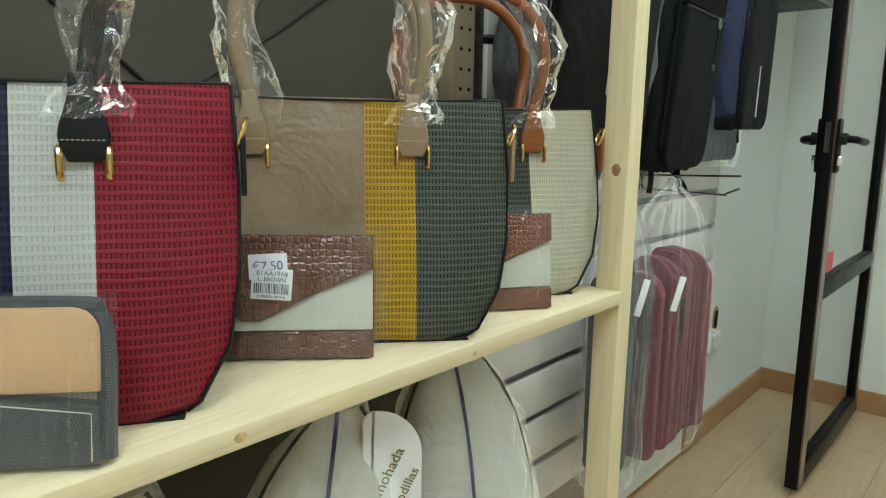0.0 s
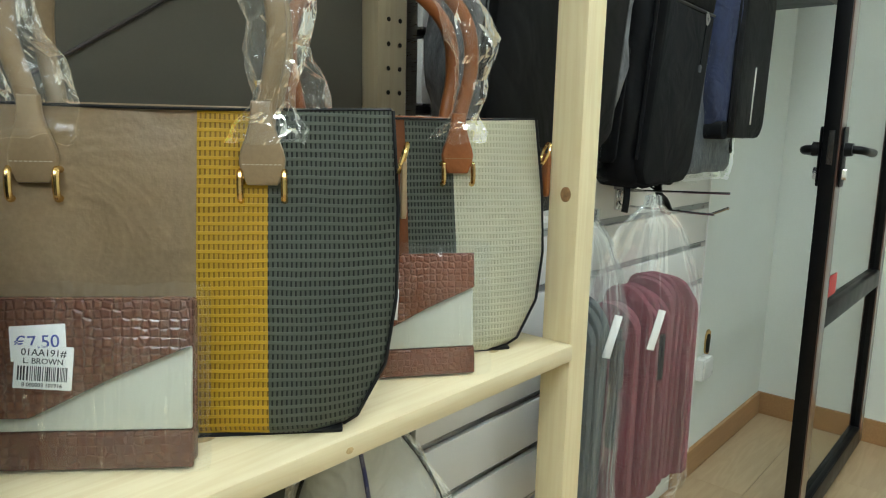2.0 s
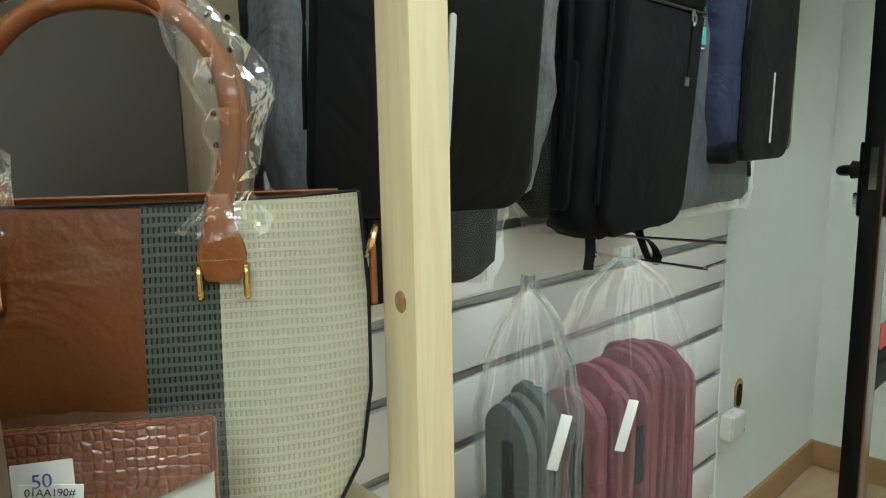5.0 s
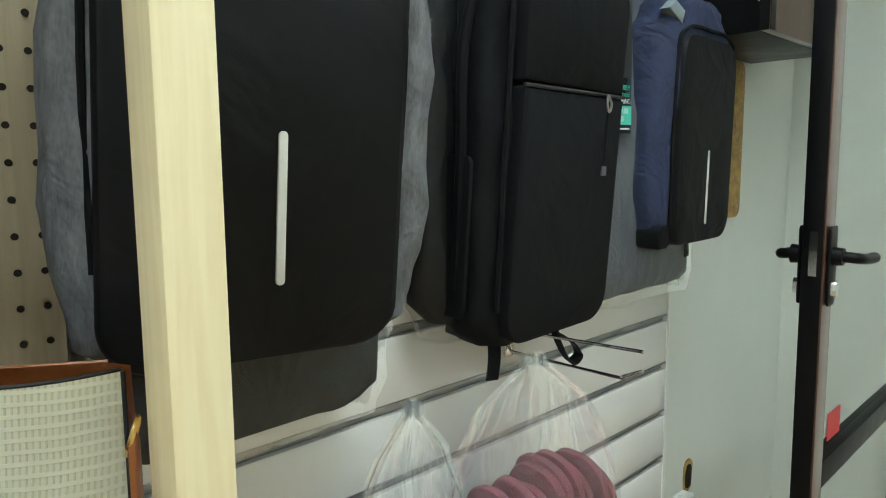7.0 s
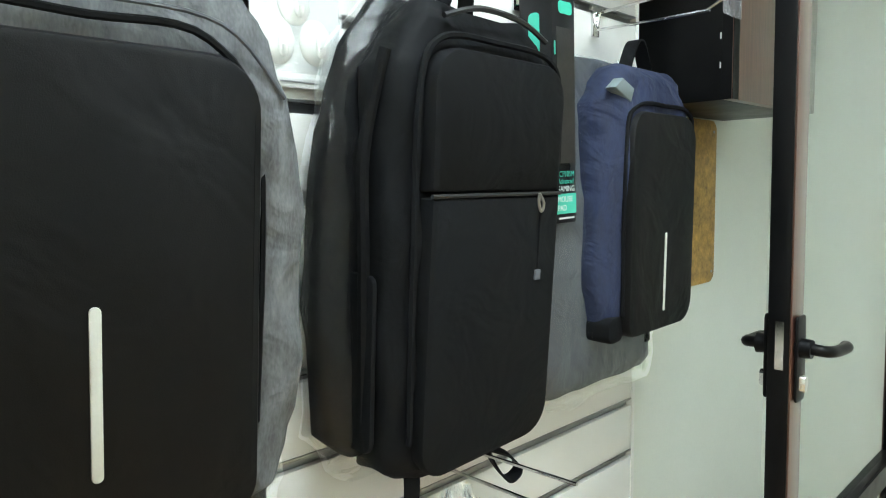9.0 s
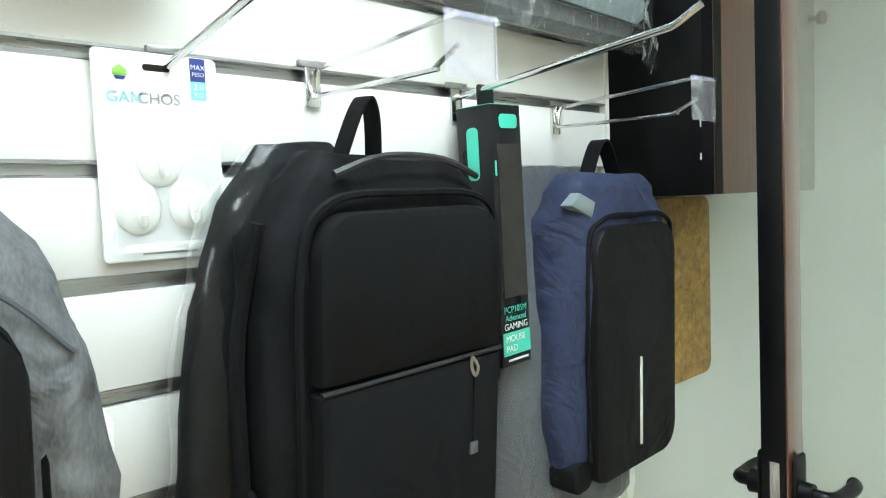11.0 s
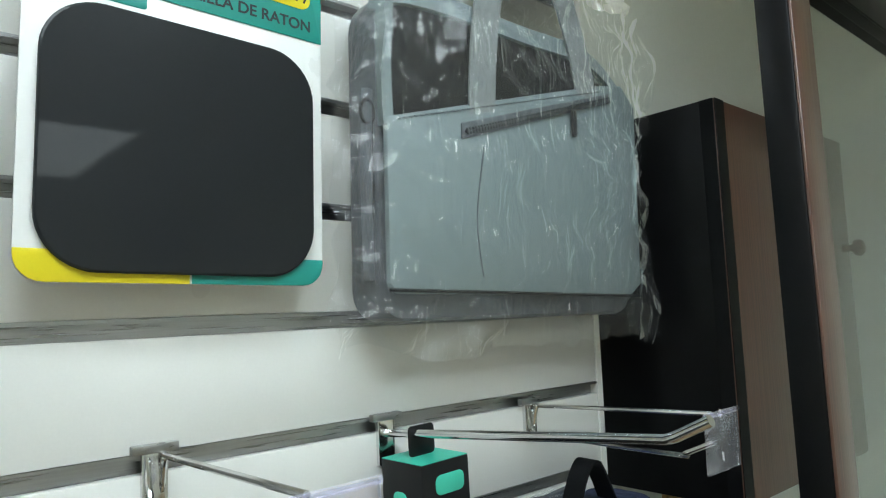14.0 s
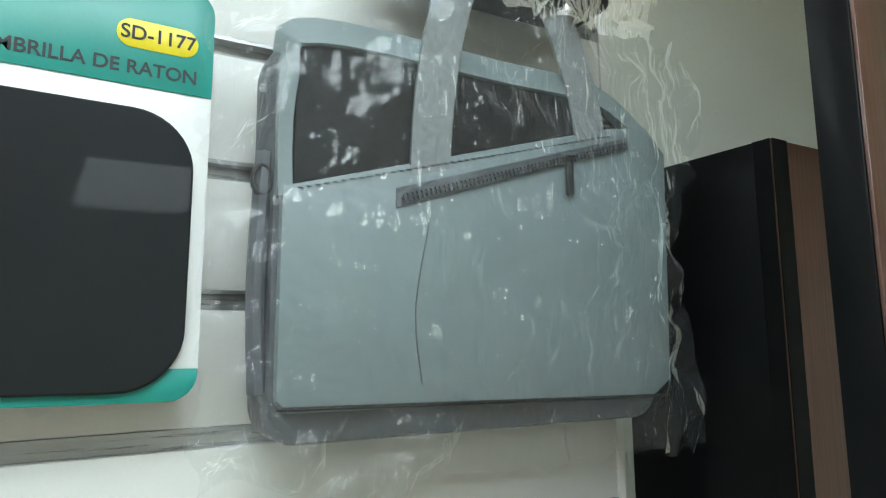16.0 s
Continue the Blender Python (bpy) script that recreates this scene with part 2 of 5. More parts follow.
M = dict(
    wall=mat("wall_paint", (0.74, 0.755, 0.68), 0.7, var=0.04, scale=3, bump=0.25, bscale=160, dist=0.001),
    ceil=mat("ceiling_paint", (0.8, 0.8, 0.78), 0.8, var=0.04),
    slat=mat("white_melamine", (0.8, 0.79, 0.75), 0.32, var=0.03, scale=4, bump=0.03),
    alu=mat("aluminium", (0.42, 0.42, 0.42), 0.3, metal=1, var=0.1, stretch=(4, 1, 40)),
    chrome=mat("chrome", (0.72, 0.72, 0.72), 0.14, metal=1, var=0.05, bump=0.02),
    gold=mat("gold_metal", (0.83, 0.58, 0.24), 0.2, metal=1, var=0.05, bump=0.02),
    backing=mat("taupe_board", (0.085, 0.076, 0.054), 0.75, var=0.06, scale=5),
    pine_y=wood("pine_shelf", (0.76, 0.66, 0.43), (0.64, 0.50, 0.27), 1),
    # same pine for the rear post, its shade put into the darker colour
    pine_shaded=wood("shaded_pine_post", (0.40, 0.33, 0.21), (0.31, 0.24, 0.14), 2),
    pine_z=wood("pine_post", (0.84, 0.74, 0.48), (0.72, 0.58, 0.32), 2),
    knot=mat("pine_knot", (0.36, 0.20, 0.09), 0.6, var=0.4, scale=90),
    knot_pale=mat("pale_pine_knot", (0.52, 0.36, 0.17), 0.6, var=0.4, scale=120),
    hole=mat("dark_hole", (0.02, 0.016, 0.01), 0.9, spec=0.22),
    laminate=wood("laminate", (0.52, 0.38, 0.22), (0.40, 0.27, 0.145), 1, 0.35, 0.1, 12),
    base=wood("baseboard_wood", (0.42, 0.23, 0.10), (0.32, 0.17, 0.07), 1, 0.45),
    mahog_z=wood("brown_stained_wood", (0.14, 0.060, 0.040), (0.055, 0.023, 0.015), 2, 0.28, 0.9, 60),
    black=mat("black_lacquer", (0.0045, 0.0045, 0.005), 0.35, var=0.3, scale=20, bump=0.1, spec=0.16),
    cable=mat("dark_wire", (0.05, 0.04, 0.035), 0.5, metal=0.6),
    red_w=weave("red_weave", (0.46, 0.030, 0.060), (0.17, 0.010, 0.020)),
    white_w=weave("white_weave", (0.86, 0.87, 0.82), (0.76, 0.76, 0.70)),
    yel_w=weave("yellow_weave", (0.80, 0.50, 0.035), (0.42, 0.22, 0.014)),
    grey_w=weave("grey_weave", (0.155, 0.175, 0.135), (0.022, 0.027, 0.021)),
    cream_w=weave("cream_weave", (0.86, 0.84, 0.64), (0.74, 0.71, 0.50)),
    navy_w=weave("navy_weave", (0.03, 0.03, 0.09), (0.012, 0.012, 0.03)),
    tan_dark=mat("brown_taupe_leather", (0.28, 0.195, 0.11), 0.38, var=0.16, scale=10, bump=0.35, bscale=220, dist=0.001),
    tan=mat("taupe_leather", (0.45, 0.325, 0.185), 0.38, var=0.16, scale=10, bump=0.35, bscale=220, dist=0.001, crease=0.35, folds=9),
    brown=mat("cognac_leather", (0.27, 0.085, 0.022), 0.36, var=0.14, scale=12, bump=0.3, bscale=260, dist=0.001, crease=0.3, folds=10),
    blackl=mat("black_leather", (0.014, 0.014, 0.016), 0.4, var=0.3, bump=0.3, bscale=260, spec=0.22),
    piping=mat("black_piping", (0.012, 0.012, 0.012), 0.45, spec=0.22),
    lining=mat("bag_lining", (0.28, 0.19, 0.10), 0.8),
    croc=croc("brown_croc_vinyl", (0.15, 0.055, 0.028)),
    croc2=croc("cognac_croc_vinyl", (0.20, 0.055, 0.02)),
    pale=mat("pale_grey_vinyl", (0.50, 0.51, 0.44), 0.35, var=0.05),
    beige=mat("beige_vinyl", (0.50, 0.31, 0.16), 0.33, var=0.08, scale=8),
    slate=mat("slate_vinyl", (0.035, 0.042, 0.05), 0.35),
    thread=mat("light_thread", (0.55, 0.48, 0.38), 0.8),
    paper=mat("white_paper", (0.82, 0.82, 0.80), 0.6, var=0.03),
    ink=mat("black_ink", (0.02, 0.02, 0.025), 0.6),
    blue_ink=mat("blue_ink", (0.05, 0.07, 0.30), 0.6),
    olive_ink=mat("olive_ink", (0.22, 0.19, 0.05), 0.5),
    cloth=mat("white_quilt", (0.56, 0.56, 0.51), 0.8, var=0.06, scale=10, bump=0.4, bscale=140, dist=0.002, crease=0.8, folds=10),
    navyp=mat("navy_piping", (0.02, 0.02, 0.10), 0.6),
    nylon=mat("black_nylon", (0.0055, 0.006, 0.007), 0.7, var=0.2, scale=12, bump=0.4, bscale=700, spec=0.14, crease=0.3, folds=9),
    nylon2=mat("black_panel_fabric", (0.0065, 0.0065, 0.007), 0.5, var=0.15, scale=8, bump=0.3, bscale=900, spec=0.15, crease=0.35, folds=7),
    melange=mat("grey_melange_fabric", (0.125, 0.13, 0.135), 0.85, var=0.5, scale=60, bump=0.5, bscale=420, stretch=(1, 1, 0.35), crease=0.7, folds=12),
    navy=mat("navy_denim_fabric", (0.016, 0.024, 0.062), 0.8, var=0.35, scale=50, bump=0.45, bscale=500, stretch=(1, 1, 0.25), crease=0.7, folds=12),
    reflect=mat("silver_reflective", (0.62, 0.62, 0.56), 0.35, var=0.05),
    zipper=mat("black_zip", (0.03, 0.03, 0.032), 0.4, metal=0.3),
    zip_teeth=mat("dull_zip_teeth", (0.10, 0.11, 0.115), 0.4, metal=0.5),
    greyl=mat("blue_grey_leatherette", (0.175, 0.215, 0.225), 0.42, var=0.08, scale=9, bump=0.2, bscale=240, crease=0.3, folds=9),
    greyd=mat("dark_grey_leatherette", (0.085, 0.092, 0.105), 0.45, var=0.1, crease=0.6, folds=12),
    webbing=mat("grey_webbing", (0.22, 0.235, 0.24), 0.8, var=0.25, scale=200, bump=0.6, bscale=500),
    rubber=mat("black_mousepad", (0.016, 0.018, 0.020), 0.34, var=0.08, scale=5, bump=0.0, spec=0.15, coat=0.2),
    teal=mat("teal_print", (0.015, 0.27, 0.225), 0.35, var=0.03),
    mint=mat("mint_print", (0.06, 0.58, 0.42), 0.35, var=0.03),
    yellow=mat("yellow_print", (0.80, 0.66, 0.02), 0.35, var=0.03),
    bluep=mat("blue_print", (0.03, 0.05, 0.26), 0.4, var=0.03),
    cyanp=mat("cyan_print", (0.22, 0.60, 0.66), 0.4, var=0.03),
    green=mat("green_print", (0.25, 0.55, 0.08), 0.4, var=0.03),
    card=mat("white_card", (0.80, 0.80, 0.78), 0.3, var=0.02, bump=0.02),
    plastic=mat("white_plastic", (0.80, 0.79, 0.74), 0.28, var=0.03, bump=0.02),
    boxblack=mat("black_carton", (0.012, 0.012, 0.013), 0.3, var=0.2, spec=0.22),
    dim=mat("dim_picture", (0.020, 0.018, 0.016), 0.35, var=0.8, scale=30),
    burg=mat("burgundy_felt", (0.165, 0.028, 0.042), 0.7, var=0.2, scale=25, crease=0.6, folds=14),
    dgrey=mat("dark_grey_felt", (0.018, 0.020, 0.019), 0.7, var=0.2, crease=0.5, folds=12),
    dgrey_felt=mat("grey_green_felt", (0.075, 0.085, 0.082), 0.75, var=0.2, crease=0.5, folds=12),
    osb=mat("chipboard", (0.42, 0.25, 0.07), 0.6, var=0.5, scale=45, bump=0.4, bscale=120),
    redst=mat("red_sticker", (0.62, 0.02, 0.02), 0.4, var=0.05),
    film=film("clear_film", 1.0, 0.03),
    film_w=film("handle_film", 0.8, 0.035, 0.10, size=20, depth=0.004),
    film_b=film("tight_film", 0.45, 0.006, 0.10, size=5, depth=0.004, stretch=(1.0, 1.0, 0.3)),
    film_l=film("draped_film", 0.75, 0.035, 0.07, size=32, depth=0.005, stretch=(1.0, 1.0, 0.05)),
    film_s=film("loose_film", 0.9, 0.03, 0.09, 1.5, size=24, depth=0.010, stretch=(1.0, 1.0, 0.16)),
    blister=film("blister_film", 0.35, 0.10, 0.15, size=2),
    film_p=film("pleated_film", 0.35, 0.06, 0.16, size=9, depth=0.005, stretch=(1.0, 1.0, 0.06)),
    film_h=film("cloudy_film", 0.75, 0.10, 0.13, size=26, depth=0.008, stretch=(1.0, 1.0, 0.2)),
    tagc=film("clear_label_holder", 0.45, 0.06, 0.08, tint=(0.88, 0.88, 0.95), size=3),
)
g, gn, gl_, gp = nodes("door_glass")
gp.inputs["Base Color"].default_value = (0.70, 0.75, 0.72, 1)
gp.inputs["Roughness"].default_value = 0.02
gp.inputs["Transmission Weight"].default_value = 1.0
gp.inputs["IOR"].default_value = 1.45
M["glass"] = g
g, gn, gl_, gp = nodes("lamp_diffuser")
gp.inputs["Emission Color"].default_value = (0.85, 1.0, 1.07, 1)
gp.inputs["Emission Strength"].default_value = LAMP
M["lamp"] = g


M["rubber"].node_tree.nodes["Principled BSDF"].inputs["Coat Roughness"].default_value = 0.03


# ---- mesh helpers ----
def part(name, bm, material, parent=None, label="", smooth=True, m=None):
    me = bpy.data.meshes.new(name)
    bmesh.ops.recalc_face_normals(bm, faces=bm.faces)
    bm.to_mesh(me)
    bm.free()
    me.materials.append(M[material] if isinstance(material, str) else material)
    if smooth:
        me.polygons.foreach_set("use_smooth", [True] * len(me.polygons))
        me.set_sharp_from_angle(angle=radians(40))
    ob = new(name, me)
    if parent:
        ob.parent = parent
    if m is not None:
        ob.matrix_basis = m
    return tagged(ob, label) if label else ob


def thing(name, m, label, category, group=""):
    e = new(name)
    e.empty_display_size = 0.05
    e.matrix_basis = m
    return tagged(e, label, category, group)


def loft(rings, cap=True, closed=True):
    bm = bmesh.new()
    vs = [[bm.verts.new(p) for p in r] for r in rings]
    n = len(vs[0])
    for a, b in zip(vs, vs[1:]):
        for i in range(n if closed else n - 1):
            j = (i + 1) % n
            bm.faces.new((a[i], a[j], b[j], b[i]))
    if cap:
        bm.faces.new(vs[0][::-1])
        bm.faces.new(vs[-1])
    return bm


def box(x0, y0, z0, x1, y1, z1, bev=0.0):
    bm = bmesh.new()
    bmesh.ops.create_cube(bm, size=1)
    for v in bm.verts:
        v.co = Vector(((x0 + x1) / 2 + v.co.x * (x1 - x0), (y0 + y1) / 2 + v.co.y * (y1 - y0), (z0 + z1) / 2 + v.co.z * (z1 - z0)))
    if bev:
        bmesh.ops.bevel(bm, geom=bm.edges[:], offset=bev, segments=2, affect="EDGES", profile=0.5)
    return bm


def rr(x0, z0, x1, z1, r, n=6):
    """A rounded rectangle as points; r is one radius or four, from the top right corner anticlockwise."""
    r = r if isinstance(r, tuple) else (r,) * 4
    out = []
    for k, (cx, cz, a) in enumerate(((x1, z1, 0), (x0, z1, 90), (x0, z0, 180), (x1, z0, 270))):
        q = r[k]
        sx, sz = (1, 1, -1, -1)[(k + 1) % 4], (1, 1, -1, -1)[k]
        ox, oz = cx - q * (1 if cx == x1 else -1), cz - q * (1 if cz == z1 else -1)
        for i in range(n + 1):
            t = radians(a + 90 * i / n)
            out.append((ox + q * math.cos(t), oz + q * math.sin(t)))
    return out


def slab(outline, y0, y1, bev=0.002):
    """An outline in x and z made thick from y0 (front) to y1 (back), with rounded edges."""
    cx = sum(p[0] for p in outline) / len(outline)
    cz = sum(p[1] for p in outline) / len(outline)
    hx = max(abs(p[0] - cx) for p in outline)
    hz = max(abs(p[1] - cz) for p in outline)

    def ring(y, d):
        return [((x - cx) * (1 - d / hx) + cx, y, (z - cz) * (1 - d / hz) + cz) for x, z in outline]
    return loft([ring(y0, bev), ring(y0 + bev * 0.3, bev * 0.3), ring(y0 + bev, 0), ring(y1 - bev, 0), ring(y1, bev)])


def sup(hw, y0, y1, z, e=4.0, n=36, cx=0.0):
    """A soft-cornered ring, half as wide as hw, from y0 to y1, at the height z."""
    out = []
    for i in range(n):
        t = 2 * math.pi * i / n
        c, s = math.cos(t), math.sin(t)
        out.append((cx + hw * math.copysign(abs(c) ** (2 / e), c), (y0 + y1) / 2 + (y1 - y0) / 2 * math.copysign(abs(s) ** (2 / e), s), z))
    return out


def spline(points, steps=6):
    ps = [Vector(p) for p in points]
    out = []
    for i in range(len(ps) - 1):
        a, b, c, d = ps[max(i - 1, 0)], ps[i], ps[i + 1], ps[min(i + 2, len(ps) - 1)]
        for k in range(steps):
            t = k / steps
            out.append(0.5 * (2 * b + (c - a) * t + (2 * a - 5 * b + 4 * c - d) * t * t + (3 * b - a - 3 * c + d) * t ** 3))
    return out + [ps[-1]]


def tube(points, r, n=8, side=None, thick=None):
    """A rod along the points; with side and thick, a flat strap 2 r wide along side."""
    ps = [Vector(p) for p in points]
    rings = []
    ref = Vector(side) if side else Vector((0.31, 0.52, 0.8))
    for i, p in enumerate(ps):
        t = (ps[min(i + 1, len(ps) - 1)] - ps[max(i - 1, 0)]).normalized()
        u = (ref - t * ref.dot(t)).normalized()
        v = t.cross(u)
        if side:
            h = thick / 2
            rings.append([p + u * a + v * b for a, b in ((-r, -h), (r, -h), (r, h), (-r, h))])
        else:
            q = r[i] if isinstance(r, (list, tuple)) else r
            rings.append([p + (u * math.cos(2 * math.pi * k / n) + v * math.sin(2 * math.pi * k / n)) * q for k in range(n)])
            ref = u
    return loft(rings)


def ruffle(bm, amp, scale, seed=0.0, keep=None):
    for v in bm.verts:
        if keep and not keep(v.co):
            continue
        q = v.co * scale + Vector((seed * 7.3, seed * 3.1, seed))
        v.co += Vector((noise.noise(q), noise.noise(q + Vector((9, 4, 2))), noise.noise(q + Vector((3, 8, 5))))) * amp
    return bm


def body(profile, e=4.0, n=36, top=True):
    """A soft sewn body from rows of height, half width, front and back."""
    rows = []
    for a, b in zip(profile, profile[1:]):
        for k in range(4):
            rows.append([a[i] + (b[i] - a[i]) * k / 4 for i in range(4)])
    rows.append(list(profile[-1]))
    return loft([sup(w, y0, y1, z, e, n) for z, w, y0, y1 in rows])


def words(name, text, size, material, parent, m, label="", wide=1.0, bold=0.0):
    c = bpy.data.curves.new(name, "FONT")
    c.body, c.size, c.align_x, c.align_y, c.extrude = text, size, "CENTER", "CENTER", 0.0002
    c.offset = bold
    tmp = bpy.data.objects.new(name, c)
    me = bpy.data.meshes.new_from_object(tmp)
    bpy.data.objects.remove(tmp)
    me.materials.clear()
    me.materials.append(M[material])
    ob = new(name, me)
    ob.parent = parent
    ob.matrix_basis = m @ Matrix.Diagonal((wide, 1, 1, 1))
    return tagged(ob, label) if label else ob


def grid_film(x0, z0, x1, z1, y, amp, scale, seed, nx=34, nz=34, bulge=0.0):
    """One crumpled sheet of film in x and z, bulging towards the front."""
    bm = bmesh.new()
    rows = []
    for j in range(nz + 1):
        row = []
        for i in range(nx + 1):
            a, b = i / nx, j / nz
            row.append(bm.verts.new((x0 + (x1 - x0) * a, y - bulge * math.sin(math.pi * a) ** 0.5 * math.sin(math.pi * b) ** 0.5, z0 + (z1 - z0) * b)))
        rows.append(row)
    for j in range(nz):
        for i in range(nx):
            bm.faces.new((rows[j][i], rows[j][i + 1], rows[j + 1][i + 1], rows[j + 1][i]))
    return ruffle(ruffle(bm, amp, scale, seed), amp * 0.5, scale * 2.6, seed + 4)


FACE_AISLE = 90.0   # turns a thing's front to the aisle


def on_wall(x, y, z, turn=0.0, lean=0.0, roll=0.0):
    return pose(x, y, z, lean, roll, FACE_AISLE + turn)


# ---- the room ----
def setting(name, bm, material, label, smooth=False):
    ob = part(name, bm, material, None, "", smooth)
    return tagged(ob, label, name.split("_")[0], kind="structure")


setting("wall_west", box(WALL - 0.12, -2.2, FLOOR, WALL, 3.4, CEIL), "wall", "off-white painted plaster wall behind the display")
setting("wall_north", box(WALL, 3.28, FLOOR, EAST, 3.4, CEIL), "wall", "off-white painted plaster end wall")
setting("wall_east", box(EAST, -2.2, FLOOR, EAST + 0.1, 3.4, CEIL), "wall", "off-white painted plaster wall across the aisle")
setting("wall_south", box(WALL, -2.3, FLOOR, EAST, -2.2, CEIL), "wall", "off-white painted plaster wall behind the aisle")
setting("ceiling", box(WALL - 0.12, -2.3, CEIL, EAST + 0.1, 3.4, CEIL + 0.1), "ceil", "white painted shop ceiling")
floor = setting("floor", box(WALL - 0.12, -2.3, FLOOR - 0.1, EAST + 0.1, 3.4, FLOOR - 0.004), "base", "light oak laminate plank floor")
setting("baseboard_west", box(WALL, 2.36, FLOOR, WALL + 0.014, 3.266, 0.045, 0.003), "base", "brown wooden baseboard along the painted wall")
bb = setting("baseboard_north", box(WALL, 3.266, FLOOR, EAST, 3.28, 0.045, 0.003), "base", "brown wooden baseboard along the end wall")


def ceiling_light(x, y, turn=0):
    """A louvred troffer, 0.62 by 1.22 m."""
    half = 0.61
    t = thing("ceiling_light", pose(x, y, CEIL, 0, 0, turn), "recessed white louvred fluorescent ceiling light", "ceiling light", "ceiling lights")
    q = half - 0.03
    part("frame", box(-0.31, -half, -0.05, 0.31, -q, -0.001), "plastic", t, smooth=False)
    part("frame", box(-0.31, q, -0.05, 0.31, half, -0.001), "plastic", t, smooth=False)
    part("frame", box(-0.31, -q, -0.05, -0.28, q, -0.001), "plastic", t, smooth=False)
    part("frame", box(0.28, -q, -0.05, 0.31, q, -0.001), "plastic", t, smooth=False)
    part("diffuser", box(-0.28, -q, -0.02, 0.28, q, -0.012), "lamp", t, "glowing white tubes behind the louvre", False)
    n = round(q / 0.048)
    for k in range(1, n):
        yk = -q + k * 2 * q / n
        part("louvre", box(-0.28, yk - 0.002, -0.035, 0.28, yk + 0.002, -0.0205), "plastic", t, smooth=False)
    for k in (-0.14, 0.0, 0.14):
        part("louvre", box(k - 0.002, -q, -0.037, k + 0.002, q, -0.0355), "plastic", t, smooth=False)


for lx, ly in ((0.42, -0.55), (-0.05, 1.55), (1.12, -0.6)):
    ceiling_light(lx, ly)
ceiling_light(2.3, 2.15, 90)

# slatted display wall: melamine boards between aluminium channels
slatwall = thing("slatwall", pose(0, 0, 0), "white slatted display wall with aluminium channels", "slatwall")
slatwall["kind"] = "structure"
PITCH, ZREF = 0.1175, 1.745
levels = [ZREF + PITCH * k for k in range(-13, 6)]
S0, S1 = 1.05, 2.335
part("backboard", box(WALL, S0, 0.12, SLAT - 0.012, S1 - 0.012, 2.42), "alu", slatwall, "grey board behind the slats", False)
for a, b in zip(levels, levels[1:] + [2.44]):
    part("slat", box(SLAT - 0.0115, S0, a + 0.009, SLAT, S1 - 0.012, min(b, 2.44) - 0.009, 0.0012), "slat", slatwall)
for a in levels[1:]:
    bm = box(SLAT - 0.0118, S0, a + 0.0052, SLAT + 0.0015, S1 - 0.013, a + 0.0088)
    part("channel", bm, "alu", slatwall, "aluminium channel lip", False)
part("edge_trim", box(WALL, S1 - 0.012, 0.12, SLAT + 0.002, S1, 2.44, 0.001), "slat", slatwall, "white end trim", False)


